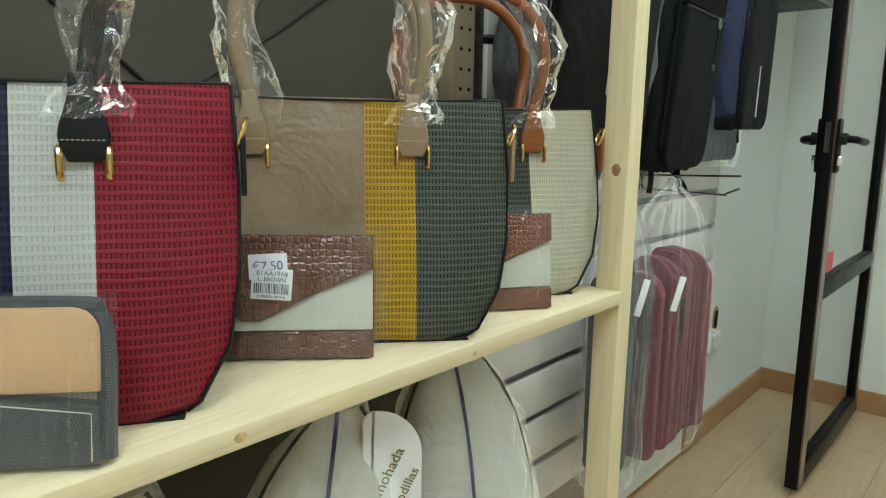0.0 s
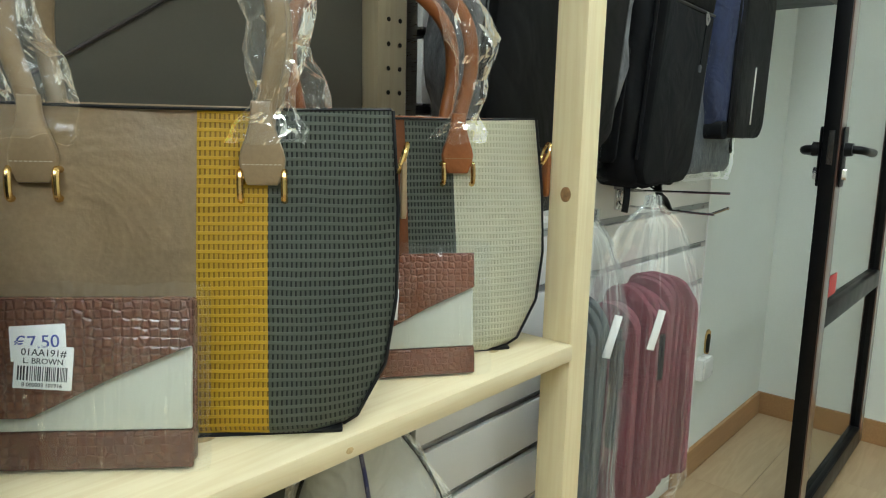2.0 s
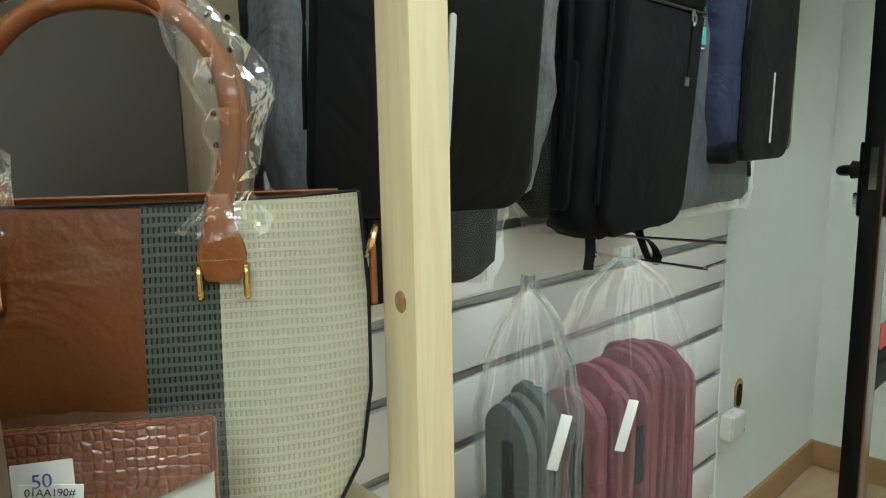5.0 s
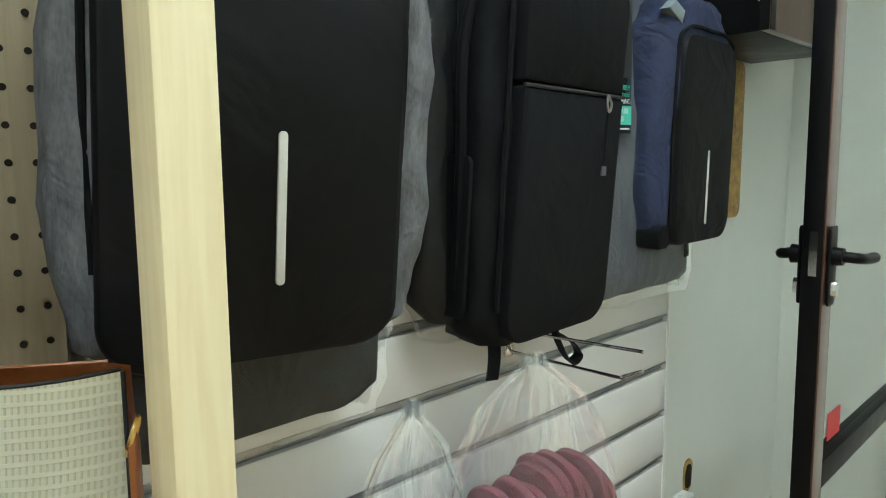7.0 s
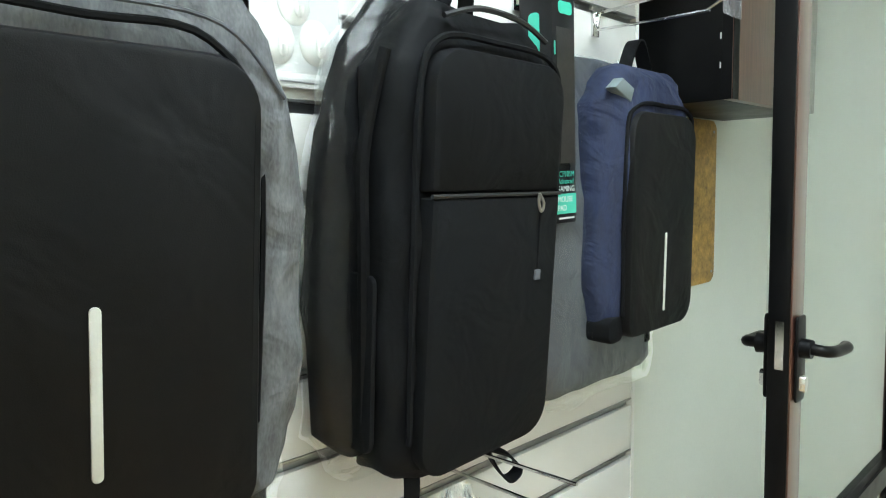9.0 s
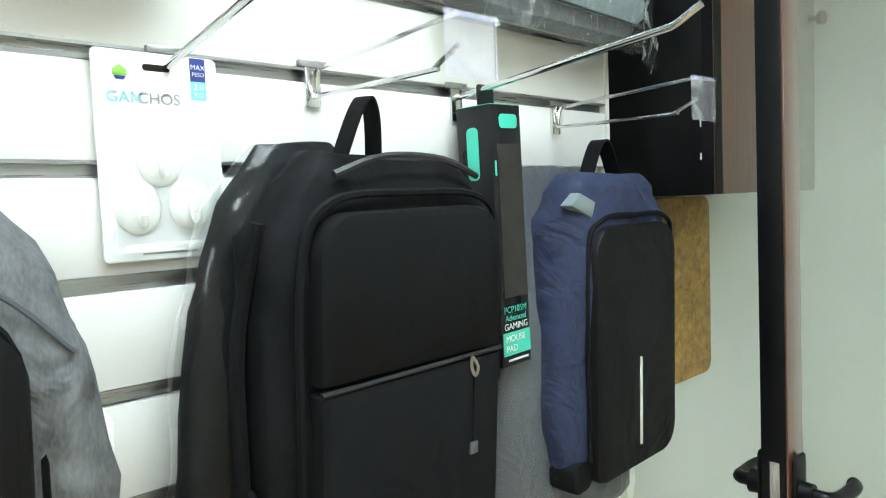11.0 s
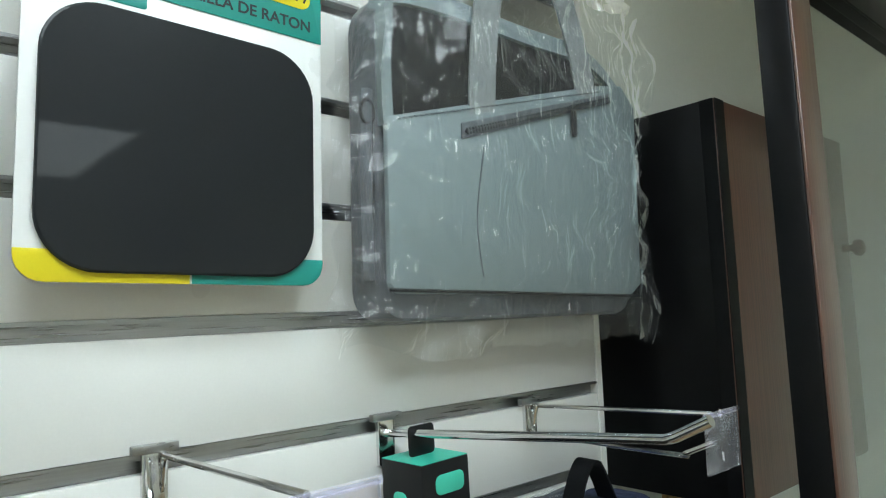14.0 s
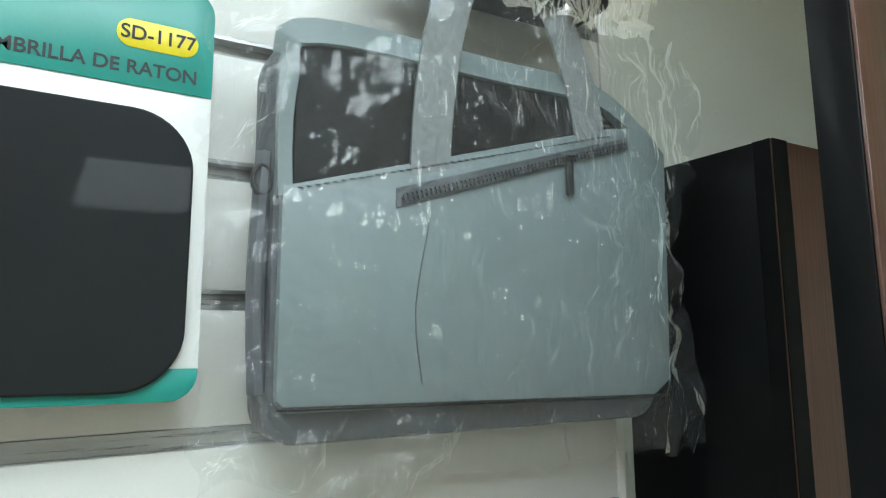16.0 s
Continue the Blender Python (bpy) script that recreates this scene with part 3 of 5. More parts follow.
# ---- pine shelf unit ----
def shelf_unit():
    t = thing("shelf_unit", pose(0, 0, 0), "unpainted pine shelving unit with bored posts", "shelf")

    def bored(x0, x1, y0, y1, cols):
        p = part("post", box(x0, y0, FLOOR, x1, y1, 1.79, 0.002), "pine_shaded", t)
        hole = bmesh.new()
        bmesh.ops.create_cone(hole, cap_ends=True, segments=12, radius1=0.0036, radius2=0.0036, depth=0.003, matrix=pose(0, 0, 0, 0, 90))
        first = part("peg_hole", hole, "hole", p, m=pose(x1 - 0.0006, cols[0], 0.60))
        for c in cols:
            for k in range(32):
                if c == cols[0] and k == 0:
                    continue
                ob = new("peg_hole", first.data)
                ob.parent = p
                ob.matrix_basis = pose(x1 - 0.0006, c, 0.60 + k * 0.0363)
        return p
    front = part("post", box(-0.522, 1.001, FLOOR, -0.478, 1.045, 1.79, 0.002), "pine_z", t)
    bm = bmesh.new()
    bmesh.ops.create_uvsphere(bm, u_segments=16, v_segments=8, radius=1, matrix=pose(-0.497, 1.0012, 1.047, 0) @ Matrix.Diagonal((0.008, 0.0014, 0.010, 1)))
    part("knot", bm, "knot", front, "brown knot in the pine")
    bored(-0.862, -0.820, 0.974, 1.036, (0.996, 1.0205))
    part("post", box(-0.522, -0.92, FLOOR, -0.478, -0.876, 1.79, 0.002), "pine_z", t)
    part("post", box(-0.842, -0.92, FLOOR, -0.792, -0.876, 1.79, 0.002), "pine_z", t)
    # the top shelf is unseen, added to shade the back panel
    for z in (0.853, 0.36, 1.74):
        front_x = -0.473 if z < 1 else -0.53
        part("shelf", box(-0.818, -0.875, z - 0.022, front_x, 1.0, z, 0.002), "pine_y", t)
    for q in ((1.003, 1.045),):
        for z in (0.2, 1.68):
            part("rung", box(-0.82, q[0] + 0.008, z, -0.522, q[1] - 0.008, z + 0.04, 0.002), "pine_y", t)
    for kx, ky, kz, big in ((-0.474, 0.30, 0.842, 0.009), (-0.56, 0.53, 0.8529, 0.006), (-0.53, 0.905, 0.8529, 0.005), (-0.474, 0.62, 0.840, 0.006)):
        bm = bmesh.new()
        flat = (0.0012, big * 1.5, big) if kz < 0.85 else (big, big * 1.6, 0.0008)
        bmesh.ops.create_uvsphere(bm, u_segments=14, v_segments=8, radius=1, matrix=pose(kx, ky, kz) @ Matrix.Diagonal((*flat, 1)))
        part("knot", bm, "knot_pale", t, "small knot in the pine")
    part("back_panel", box(-0.8635, -0.87, 0.2, -0.853, 0.972, 1.76), "backing", t, "taupe backing board", False)
    part("brace", tube([(-0.851, 0.02, 0.86), (-0.851, 0.62, 1.245), (-0.851, 0.99, 1.49)], 0.0024), "cable", t, "thin dark cross wire")
    part("brace", tube([(-0.8495, 0.60, 1.0), (-0.8495, 0.34, 1.22), (-0.8495, -0.3, 1.72)], 0.0024), "cable", t, "thin dark cross wire")


shelf_unit()

SHELF = 0.853


def tote(name, m, mats, leather, pipe, label, wrap=True, cuts=(-1.0, 0.029, 0.088, 1.0)):
    """An open-topped tote: three panels, piped edges, two handles on gold loops, ring tabs."""
    t = thing(name, m, label, "handbag", "tote bags on the shelf")
    H = 0.287
    prof = [(0.002, 0.160, -0.042, 0.055), (0.012, 0.172, -0.048, 0.062), (0.06, 0.198, -0.044, 0.060), (0.12, 0.208, -0.036, 0.056), (0.20, 0.210, -0.020, 0.05), (H, 0.206, -0.002, 0.042)]
    rows = []
    for a, b in zip(prof, prof[1:]):
        for k in range(3):
            rows.append([a[i] + (b[i] - a[i]) * k / 3 for i in range(4)])
    rows.append(list(prof[-1]))

    def front(xa, xb, seed):
        nx = 12
        rings = []
        for z, w, y0, y1 in rows:
            r = []
            for i in range(nx + 1):
                x = max(-w, min(w, (xa if xa > -1 else -w) + ((xb if xb < 1 else w) - (xa if xa > -1 else -w)) * i / nx))
                edge = abs(x) / w
                y = y0 + 0.15 * max(0, edge - 0.78) ** 1.5
                r.append((x, y + 0.0035 * noise.noise(Vector((x * 12, z * 12, seed))), z + 0.004 * (1 - (x / w) ** 2) * -(z / H) ** 4))
            rings.append(r)
        bm = loft(rings, False, False)
        bmesh.ops.solidify(bm, geom=bm.faces[:], thickness=0.0025)
        return bm
    for (a, b), mt in zip(zip(cuts, cuts[1:]), mats):
        part("front_panel", front(a, b, a), mt, t)
    rings = []
    for z, w, y0, y1 in rows:
        ys = y0 + 0.0155
        rings.append([(w, ys - 0.002, z), (w + 0.003, (ys + y1) / 2, z), (w - 0.012, y1 - 0.004, z), (w - 0.03, y1, z), (0, y1 + 0.002, z), (-w + 0.03, y1, z), (-w + 0.012, y1 - 0.004, z), (-w - 0.003, (ys + y1) / 2, z), (-w, ys - 0.002, z)])
    bm = loft(rings, False, False)
    bmesh.ops.solidify(bm, geom=bm.faces[:], thickness=0.002)
    part("back_panel", bm, leather, t)
    part("bottom", slab(rr(-0.16, 0.0, 0.16, 0.004, 0.0015), -0.043, 0.053, 0.001), pipe, t)
    for sgn in (1, -1):
        part("piping", tube([(sgn * (w + 0.001), y0 + 0.0145, z) for z, w, y0, y1 in rows], 0.0017, 8), pipe, t, "dark edge piping")
    rim = [(x, rows[-1][2] - 0.001 + (0.15 * max(0, abs(x) / 0.2 - 0.78) ** 1.5), H + 0.001 - 0.004 * (1 - (x / 0.2) ** 2)) for x in [-0.205 + 0.41 * i / 24 for i in range(25)]]
    part("rim", tube(rim, 0.0015, 6), pipe, t, "dark stitched top rim")
    part("rim", tube([(x, 0.043, H) for x in (-0.19, -0.1, 0, 0.1, 0.19)], 0.0016, 6), leather, t)
    for yy, bow in ((-0.006, -0.012), (0.046, 0.012)):
        pts = spline([(-0.092, yy, 0.245), (-0.096, yy + bow * 0.4, 0.29), (-0.106, yy + bow, 0.345), (-0.097, yy + bow, 0.40), (-0.055, yy + bow, 0.442), (0.0, yy + bow, 0.453), (0.055, yy + bow, 0.442), (0.097, yy + bow, 0.40), (0.106, yy + bow, 0.345), (0.096, yy + bow * 0.4, 0.29), (0.092, yy, 0.245)], 5)
        part("handle", tube(pts, 0.0088, 10), leather, t, "rolled leather handle")
        if yy > 0:
            continue
        for sgn in (-1, 1):
            x = sgn * 0.092
            half = [(0.0085, 0.292), (0.0095, 0.276), (0.0135, 0.262), (0.0180, 0.250), (0.0195, 0.242), (0.0190, 0.236), (0.0140, 0.222), (0.0125, 0.220)]
            out = [(x + w, z) for w, z in half] + [(x - w, z) for w, z in half[::-1]]
            tab = part("handle_tab", slab(out, yy - 0.016, yy - 0.006, 0.003), leather, t, "stitched leather handle tab")
            for k in range(9):
                part("stitching", box(x - 0.0165 + k * 0.0038, yy - 0.0166, 0.2376, x - 0.0142 + k * 0.0038, yy - 0.0158, 0.2384), "thread" if leather != "brown" else "lining", tab, smooth=False)
            for d in (-0.0185, 0.0185):
                part("gold_loop", tube(spline([(x + d, yy - 0.006, 0.231), (x + d, yy - 0.0165, 0.230), (x + d, yy - 0.0175, 0.209), (x + d, yy - 0.009, 0.207)], 4), 0.0030, 8), "gold", t)
            if wrap:
                prf = []
                for k in range(26):
                    f = k / 25
                    c = pts[int(len(pts) - 1 - k * 0.95 if sgn > 0 else k * 0.95)]
                    rad = 0.019 + 0.013 * math.sin(f * 5 + sgn + cuts[1] * 40) ** 2 + (0.008 if k < 3 else 0)
                    prf.append([(c.x + 0.006 * math.sin(f * 7) + rad * math.cos(2 * math.pi * i / 26), c.y + rad * 0.8 * math.sin(2 * math.pi * i / 26), c.z + 0.012) for i in range(26)])
                part("plastic_wrap", ruffle(ruffle(loft(prf, False), 0.010, 30, sgn + cuts[1] * 9), 0.0045, 75, sgn + 3), "film_w", t, "crumpled clear film round the handle", False)
    for sgn in (1, -1):
        ring = [(sgn * 0.215 + 0.010 * math.cos(a) * 0.4, -0.004 + 0.009 * math.sin(a), 0.245 + 0.013 * math.cos(a)) for a in [k * math.pi / 8 for k in range(17)]]
        part("ring", tube(ring, 0.0022, 6), "gold", t)
        part("ring_tab", slab(rr(-0.009, 0.19, 0.009, 0.245, 0.006), -0.002, 0.003, 0.001), leather, t, "", True, pose(sgn * 0.216, -0.006, 0, 0, 0, 90 * sgn))
    return t


def bag_at(p, s, a=32.0, z=SHELF, push=0.040):
    u = Vector((math.sin(radians(a)), math.cos(radians(a)), 0))
    n = Vector((-math.cos(radians(a)), math.sin(radians(a)), 0))
    q = Vector((p[0], p[1], 0)) + u * s + n * push
    return pose(q.x, q.y, z, 0, 0, 90 - a)


tote("tote_bag", pose(-0.621, 0.527, SHELF, 0, 0, 50), ("tan", "yel_w", "grey_w"), "tan_dark", "piping", "taupe leather tote with mustard and grey woven panels", cuts=(-1.0, 0.036, 0.096, 1.0))
tote("tote_bag", bag_at((-0.57, 0.889), -0.103, push=0.02), ("brown", "grey_w", "cream_w"), "brown", "piping", "cognac leather tote with grey and cream woven panels")
tote("tote_bag", bag_at((-0.565, 0.24), -0.106, push=0.02), ("navy_w", "white_w", "red_w"), "blackl", "piping", "red and white woven tote with black leather handles", cuts=(-1.0, 0.036, 0.097, 1.0))


def wallet(m, w, h, kind, label):
    t = thing("wallet", m, label, "wallet", "wallets leaning on the totes")
    if kind == "zip":
        part("upper", slab(rr(-w, 0.055, 0, h, (0.02, 0.02, 0.002, 0.002)), -0.012, 0.012, 0.004), "beige", t, "beige vinyl upper half")
        lower = [(-w, 0.002), (0, 0.002), (0, 0.044), (-w * 0.5, 0.055), (-w, 0.068)]
        part("lower", slab(lower, -0.0145, 0.013, 0.003), "slate", t, "dark slate vinyl lower half")
        part("edge", tube(spline([(-w, 0, h + 0.001), (-0.02, 0, h + 0.001), (-0.004, 0, h - 0.006), (0.002, 0, h - 0.03), (0.002, 0, 0.004)], 5), 0.007, 8), "slate", t)
        part("stitching", tube([(-w, -0.0152, 0.065), (-w * 0.5, -0.0152, 0.052), (-0.004, -0.0152, 0.041), (-0.004, -0.0152, 0.006)], 0.0006, 5), "thread", t)
    else:
        mt = "croc" if kind == "croc" else "croc2"
        part("back", slab(rr(-w, 0.002, 0, h, 0.004), -0.004, 0.008, 0.002), mt, t)
        part("pocket", slab(rr(-w + 0.001, 0.031, -0.001, h * 0.72, 0.002), -0.008, -0.004, 0.0015), "pale", t, "pale grey vinyl middle")
        flap = [(-w, h + 0.001), (-w, 0.075), (-w * 0.77, 0.042), (-w * 0.66, 0.042), (-w * 0.3, 0.075), (0, 0.098), (0.0, h + 0.001)]
        part("flap", slab(flap, -0.014, -0.008, 0.003), mt, t, "glossy crocodile print flap")
        part("base_strip", slab(rr(-w, 0.0005, 0, 0.030, 0.002), -0.009, -0.004, 0.0015), mt, t)
        lab = part("price_label", slab(rr(-0.128, 0.094, -0.087, 0.121, 0.001), -0.0152, -0.0146, 0.0002), "paper", t, "white handwritten price label", True, pose(0, 0, 0, 0, -3, 0))
        words("price", "€7.50" if kind == "croc" else "50", 0.014, "blue_ink", lab, pose(-0.108, -0.0156, 0.1075, 90))
        tag = part("barcode_label", slab(rr(-0.136, 0.058, -0.093, 0.0915, 0.001), -0.0158, -0.0150, 0.0002), "paper", t, "white barcode label", True, pose(0.0, 0, 0.0, 0, 4, 0))
        words("code", "01AA191#" if kind == "croc" else "01AA190#", 0.0075, "ink", tag, pose(-0.1145, -0.0163, 0.086, 90))
        words("code", "L. BROWN" if kind == "croc" else "BROWN", 0.0062, "ink", tag, pose(-0.1145, -0.0163, 0.0795, 90))
        rnd = random.Random(5)
        x = -0.133
        while x < -0.097:
            b = rnd.choice((0.0005, 0.0008, 0.0012))
            part("bar", box(x, -0.0162, 0.0645, x + b, -0.0159, 0.0755), "ink", tag, smooth=False)
            x += b + rnd.choice((0.0006, 0.0009, 0.0013))
        words("digits", "8 000003 101916", 0.0042, "ink", tag, pose(-0.1145, -0.0163, 0.0612, 90))
    bm = grid_film(-w - 0.008, 0.001, 0.016, h + 0.012, -0.018, 0.0028, 38, w * 10, 26, 22)
    part("plastic_sleeve", bm, "film_s", t, "clear plastic sleeve")
    return t


def at(p, a, z=SHELF, lean=-8):
    return pose(p[0], p[1], z + 0.001, 0, 0, 90 - a) @ pose(0, 0, 0, lean)


wallet(at((-0.522, 0.500), 43), 0.185, 0.135, "croc", "brown crocodile print wallet in a clear sleeve")
wallet(at((-0.501, 0.827), 35), 0.185, 0.135, "croc2", "cognac crocodile print wallet in a clear sleeve")
wallet(at((-0.487, 0.194), 41), 0.185, 0.118, "zip", "beige and slate zip wallet wrapped in clear film")


def knee_pillow(m, label, half, H, shift, printed=True):
    """A tapered cushion whose tip leans by shift, piped down the middle, in a clear bag."""
    t = thing("knee_pillow", m, label, "pillow", "pillows under the shelf")
    prof = []
    for k in range(15):
        f = k / 14
        prof.append((H * f, half * math.sqrt(max(0.05, 1 - f ** 2.6)), shift * f ** 1.6, 0.062 * math.sqrt(max(0.06, 1 - f ** 3))))

    def skin(more):
        return loft([sup(w + more, -d - more, d + more, z + (more if k == 14 else 0), 2.7, 40, c) for k, (z, w, c, d) in enumerate(prof)])
    part("cushion", ruffle(skin(0), 0.005, 14, 2), "cloth", t, "white quilted cushion")
    part("piping", tube([(c - 0.006, -d - 0.002, z) for z, w, c, d in prof], 0.0028, 6), "navyp", t, "navy centre piping")
    for sgn in (1, -1):
        part("seam", tube([(c + sgn * (w + 0.001), -0.01, z) for z, w, c, d in prof], 0.0026, 6), "piping", t, "dark edge seam")
    if printed:
        card = part("printed_card", slab(rr(0.076, 0.0, 0.152, H + 0.002, (0.065, 0.015, 0.002, 0.002), 10), 0.0, 0.003, 0.001), "card", t, "white printed product card", True, pose(0.0, -0.035, 0, 0, 0, 0))
        words("title", "Almohada", 0.0205, "olive_ink", card, pose(0.104, -0.0012, 0.318, 90, -62, 0))
        words("title", "para rodillas", 0.0185, "olive_ink", card, pose(0.122, -0.0012, 0.285, 90, -62, 0))
        for k, (x, z) in enumerate(((0.120, 0.165), (0.128, 0.165), (0.137, 0.165))):
            part("stripe", box(-0.0018, -0.0012, 0.0, 0.0018, -0.0004, 0.11), "bluep", card, "blue printed stripe", False, pose(x, 0, z, 0, 18, 0))
    part("plastic_bag", ruffle(ruffle(skin(0.008), 0.008, 22, 1), 0.004, 60, 5), "film_h", t, "clear plastic bag")


knee_pillow(pose(-0.630, 0.470, 0.361, 0, 0, 62), "white knee pillow with printed card in clear bag", 0.108, 0.405, 0.055)
knee_pillow(pose(-0.625, 0.805, 0.361, 0, 0, 62), "white knee pillow in clear plastic bag", 0.122, 0.415, -0.035, False)
knee_pillow(pose(-0.645, 0.235, 0.361, 0, 0, 62), "white knee pillow in a wrinkled clear bag", 0.10, 0.385, 0.03, False)


# ---- hanging goods ----
def strap(name, pts, w, t, parent, side=(1, 0, 0), material="nylon"):
    return part(name, tube(spline(pts, 5), w, 8, side, t), material, parent)


def soft_panel(x0, z0, x1, z1, r, y0, y1, material, parent, name="front_panel", label="", puff=0.012):
    bm = slab(rr(x0, z0, x1, z1, r, 8), y0, y1, 0.008)
    bmesh.ops.triangulate(bm, faces=[f for f in bm.faces if len(f.verts) > 4])
    return part(name, ruffle(bm, 0.003, 16, x0), material, parent, label)


def backpack_grey():
    t = thing("backpack", on_wall(-0.690, 1.176, 1.096, -9, 4.5, 1.6), "grey melange backpack with black front and silver stripe", "backpack", "backpacks on the slatwall")
    prof = [(0.012, 0.140, -0.046, 0.05), (0.03, 0.165, -0.056, 0.055), (0.10, 0.186, -0.060, 0.06), (0.30, 0.186, -0.058, 0.06), (0.40, 0.172, -0.056, 0.06), (0.47, 0.142, -0.048, 0.055), (0.52, 0.105, -0.035, 0.05), (0.545, 0.06, -0.015, 0.04)]
    part("body", ruffle(ruffle(body(prof, 6.0, 60), 0.008, 16, 1), 0.003, 50, 4), "melange", t, "grey melange fabric body")
    soft_panel(-0.157, 0.009, 0.132, 0.432, (0.05, 0.05, 0.045, 0.045), -0.076, -0.05, "nylon2", t, label="smooth black front panel")
    part("reflective_bar", slab(rr(-0.0065, 0.083, 0.0025, 0.227, 0.0044), -0.0795, -0.0735, 0.001), "reflect", t, "silver reflective stripe")
    part("seam", tube(spline([(-0.158, -0.054, 0.10), (-0.159, -0.053, 0.36), (-0.11, -0.056, 0.442), (0.0, -0.057, 0.448), (0.09, -0.057, 0.442), (0.136, -0.055, 0.36), (0.136, -0.056, 0.10)], 6), 0.0035, 6), "nylon", t)
    part("yoke_seam", tube(spline([(-0.165, -0.054, 0.405), (-0.12, -0.060, 0.455), (0.0, -0.061, 0.462), (0.10, -0.060, 0.455), (0.16, -0.050, 0.40)], 6), 0.0022, 6), "greyd", t)
    strap("handle", [(-0.03, 0.02, 0.53), (-0.025, 0.02, 0.60), (0.0, 0.02, 0.625), (0.025, 0.02, 0.60), (0.03, 0.02, 0.53)], 0.012, 0.004, t, (0, 1, 0))


def wrapped_pack(m, prof, label, fabric="greyd", film_name="film", strapped=True):
    t = thing("wrapped_backpack", m, label, "backpack", "wrapped stock behind the backpacks")
    part("body", ruffle(body(prof, 4, 36), 0.006, 16, prof[0][1]), fabric, t)
    if strapped:
        z, w, y0, y1 = prof[1]
        part("strap", box(-0.09, y0 - 0.012, 0.0, -0.062, y0 - 0.004, 0.12, 0.002), "nylon", t)
        part("label", box(-0.115, y0 - 0.014, 0.05, -0.095, y0 - 0.012, 0.075), "paper", t, "small white label", False)
    f = [(z - (0.02 if i == 0 else 0), w + 0.016, y0 - 0.012, y1 + 0.005) for i, (z, w, y0, y1) in enumerate(prof)]
    part("plastic_bag", ruffle(ruffle(body(f, 3, 48), 0.010, 20, 2), 0.006, 55, 3), film_name, t, "crinkled clear plastic bag")


def backpack_black():
    t = thing("backpack", on_wall(-0.730, 1.692, 1.05, 3, 4.5), "black nylon backpack with zipped front pocket", "backpack", "backpacks on the slatwall")
    prof = [(-0.035, 0.140, -0.035, 0.03), (-0.015, 0.164, -0.05, 0.04), (0.12, 0.180, -0.055, 0.055), (0.35, 0.186, -0.052, 0.06), (0.50, 0.176, -0.045, 0.055), (0.555, 0.14, -0.035, 0.05), (0.585, 0.10, -0.02, 0.035)]
    part("body", ruffle(ruffle(body(prof, 4.0, 44), 0.011, 15, 3), 0.004, 45, 1), "nylon", t)
    soft_panel(-0.135, -0.024, 0.145, 0.345, (0.004, 0.004, 0.045, 0.05), -0.066, -0.035, "nylon", t, "lower_pocket")
    soft_panel(-0.135, 0.352, 0.145, 0.530, (0.05, 0.05, 0.004, 0.004), -0.064, -0.03, "nylon", t, "upper_front")
    part("zip", tube([(-0.135, -0.064, 0.3485), (0.145, -0.064, 0.3485)], 0.003, 6), "zipper", t)
    pull = part("zip_pull", tube(spline([(0.085, -0.068, 0.349), (0.092, -0.072, 0.335), (0.09, -0.07, 0.323), (0.085, -0.068, 0.335), (0.085, -0.068, 0.349)], 4), 0.0022, 6), "alu", t, "metal zip puller")
    part("cord", tube([(0.09, -0.068, 0.322), (0.092, -0.067, 0.24)], 0.0012, 5), "nylon", pull)
    part("rubber_label", slab(rr(0.086, 0.222, 0.099, 0.237, 0.001), -0.0695, -0.066, 0.0005), "greyd", t)
    part("piping", tube(spline([(-0.145, -0.050, 0.03), (-0.15, -0.05, 0.30), (-0.146, -0.047, 0.48), (-0.11, -0.045, 0.540), (0.0, -0.044, 0.548), (0.12, -0.045, 0.540), (0.153, -0.047, 0.48), (0.155, -0.05, 0.30)], 6), 0.0045, 6), "nylon", t)
    part("top_zip", tube(spline([(-0.10, -0.038, 0.568), (-0.03, -0.036, 0.588), (0.06, -0.036, 0.586), (0.12, -0.038, 0.566)], 5), 0.004, 6), "zipper", t, "black coil zip")
    part("side_pocket", ruffle(slab(rr(-0.035, 0.02, 0.035, 0.25, 0.012), -0.006, 0.004, 0.003), 0.003, 25, 2), "nylon", t, "", True, pose(-0.184, 0.01, 0, 0, 0, -90))
    part("side_fold", tube(spline([(-0.175, -0.015, 0.52), (-0.190, 0.0, 0.40), (-0.190, -0.005, 0.26), (-0.184, -0.005, 0.06)], 5), 0.008, 8), "nylon", t)
    strap("handle", [(-0.06, 0.015, 0.565), (-0.045, 0.0, 0.63), (-0.03, -0.002, 0.652), (-0.018, 0.0, 0.63), (-0.005, 0.012, 0.575)], 0.013, 0.003, t, (0, 1, 0))
    strap("loose_strap", [(-0.11, -0.02, -0.01), (-0.113, -0.028, -0.05), (-0.118, -0.03, -0.085)], 0.014, 0.003, t)
    strap("loose_strap", [(0.035, -0.03, -0.01), (0.045, -0.036, -0.05), (0.085, -0.04, -0.098), (0.12, -0.036, -0.094), (0.10, -0.03, -0.066), (0.05, -0.02, -0.042)], 0.010, 0.003, t, (0.3, 1, 0.2))


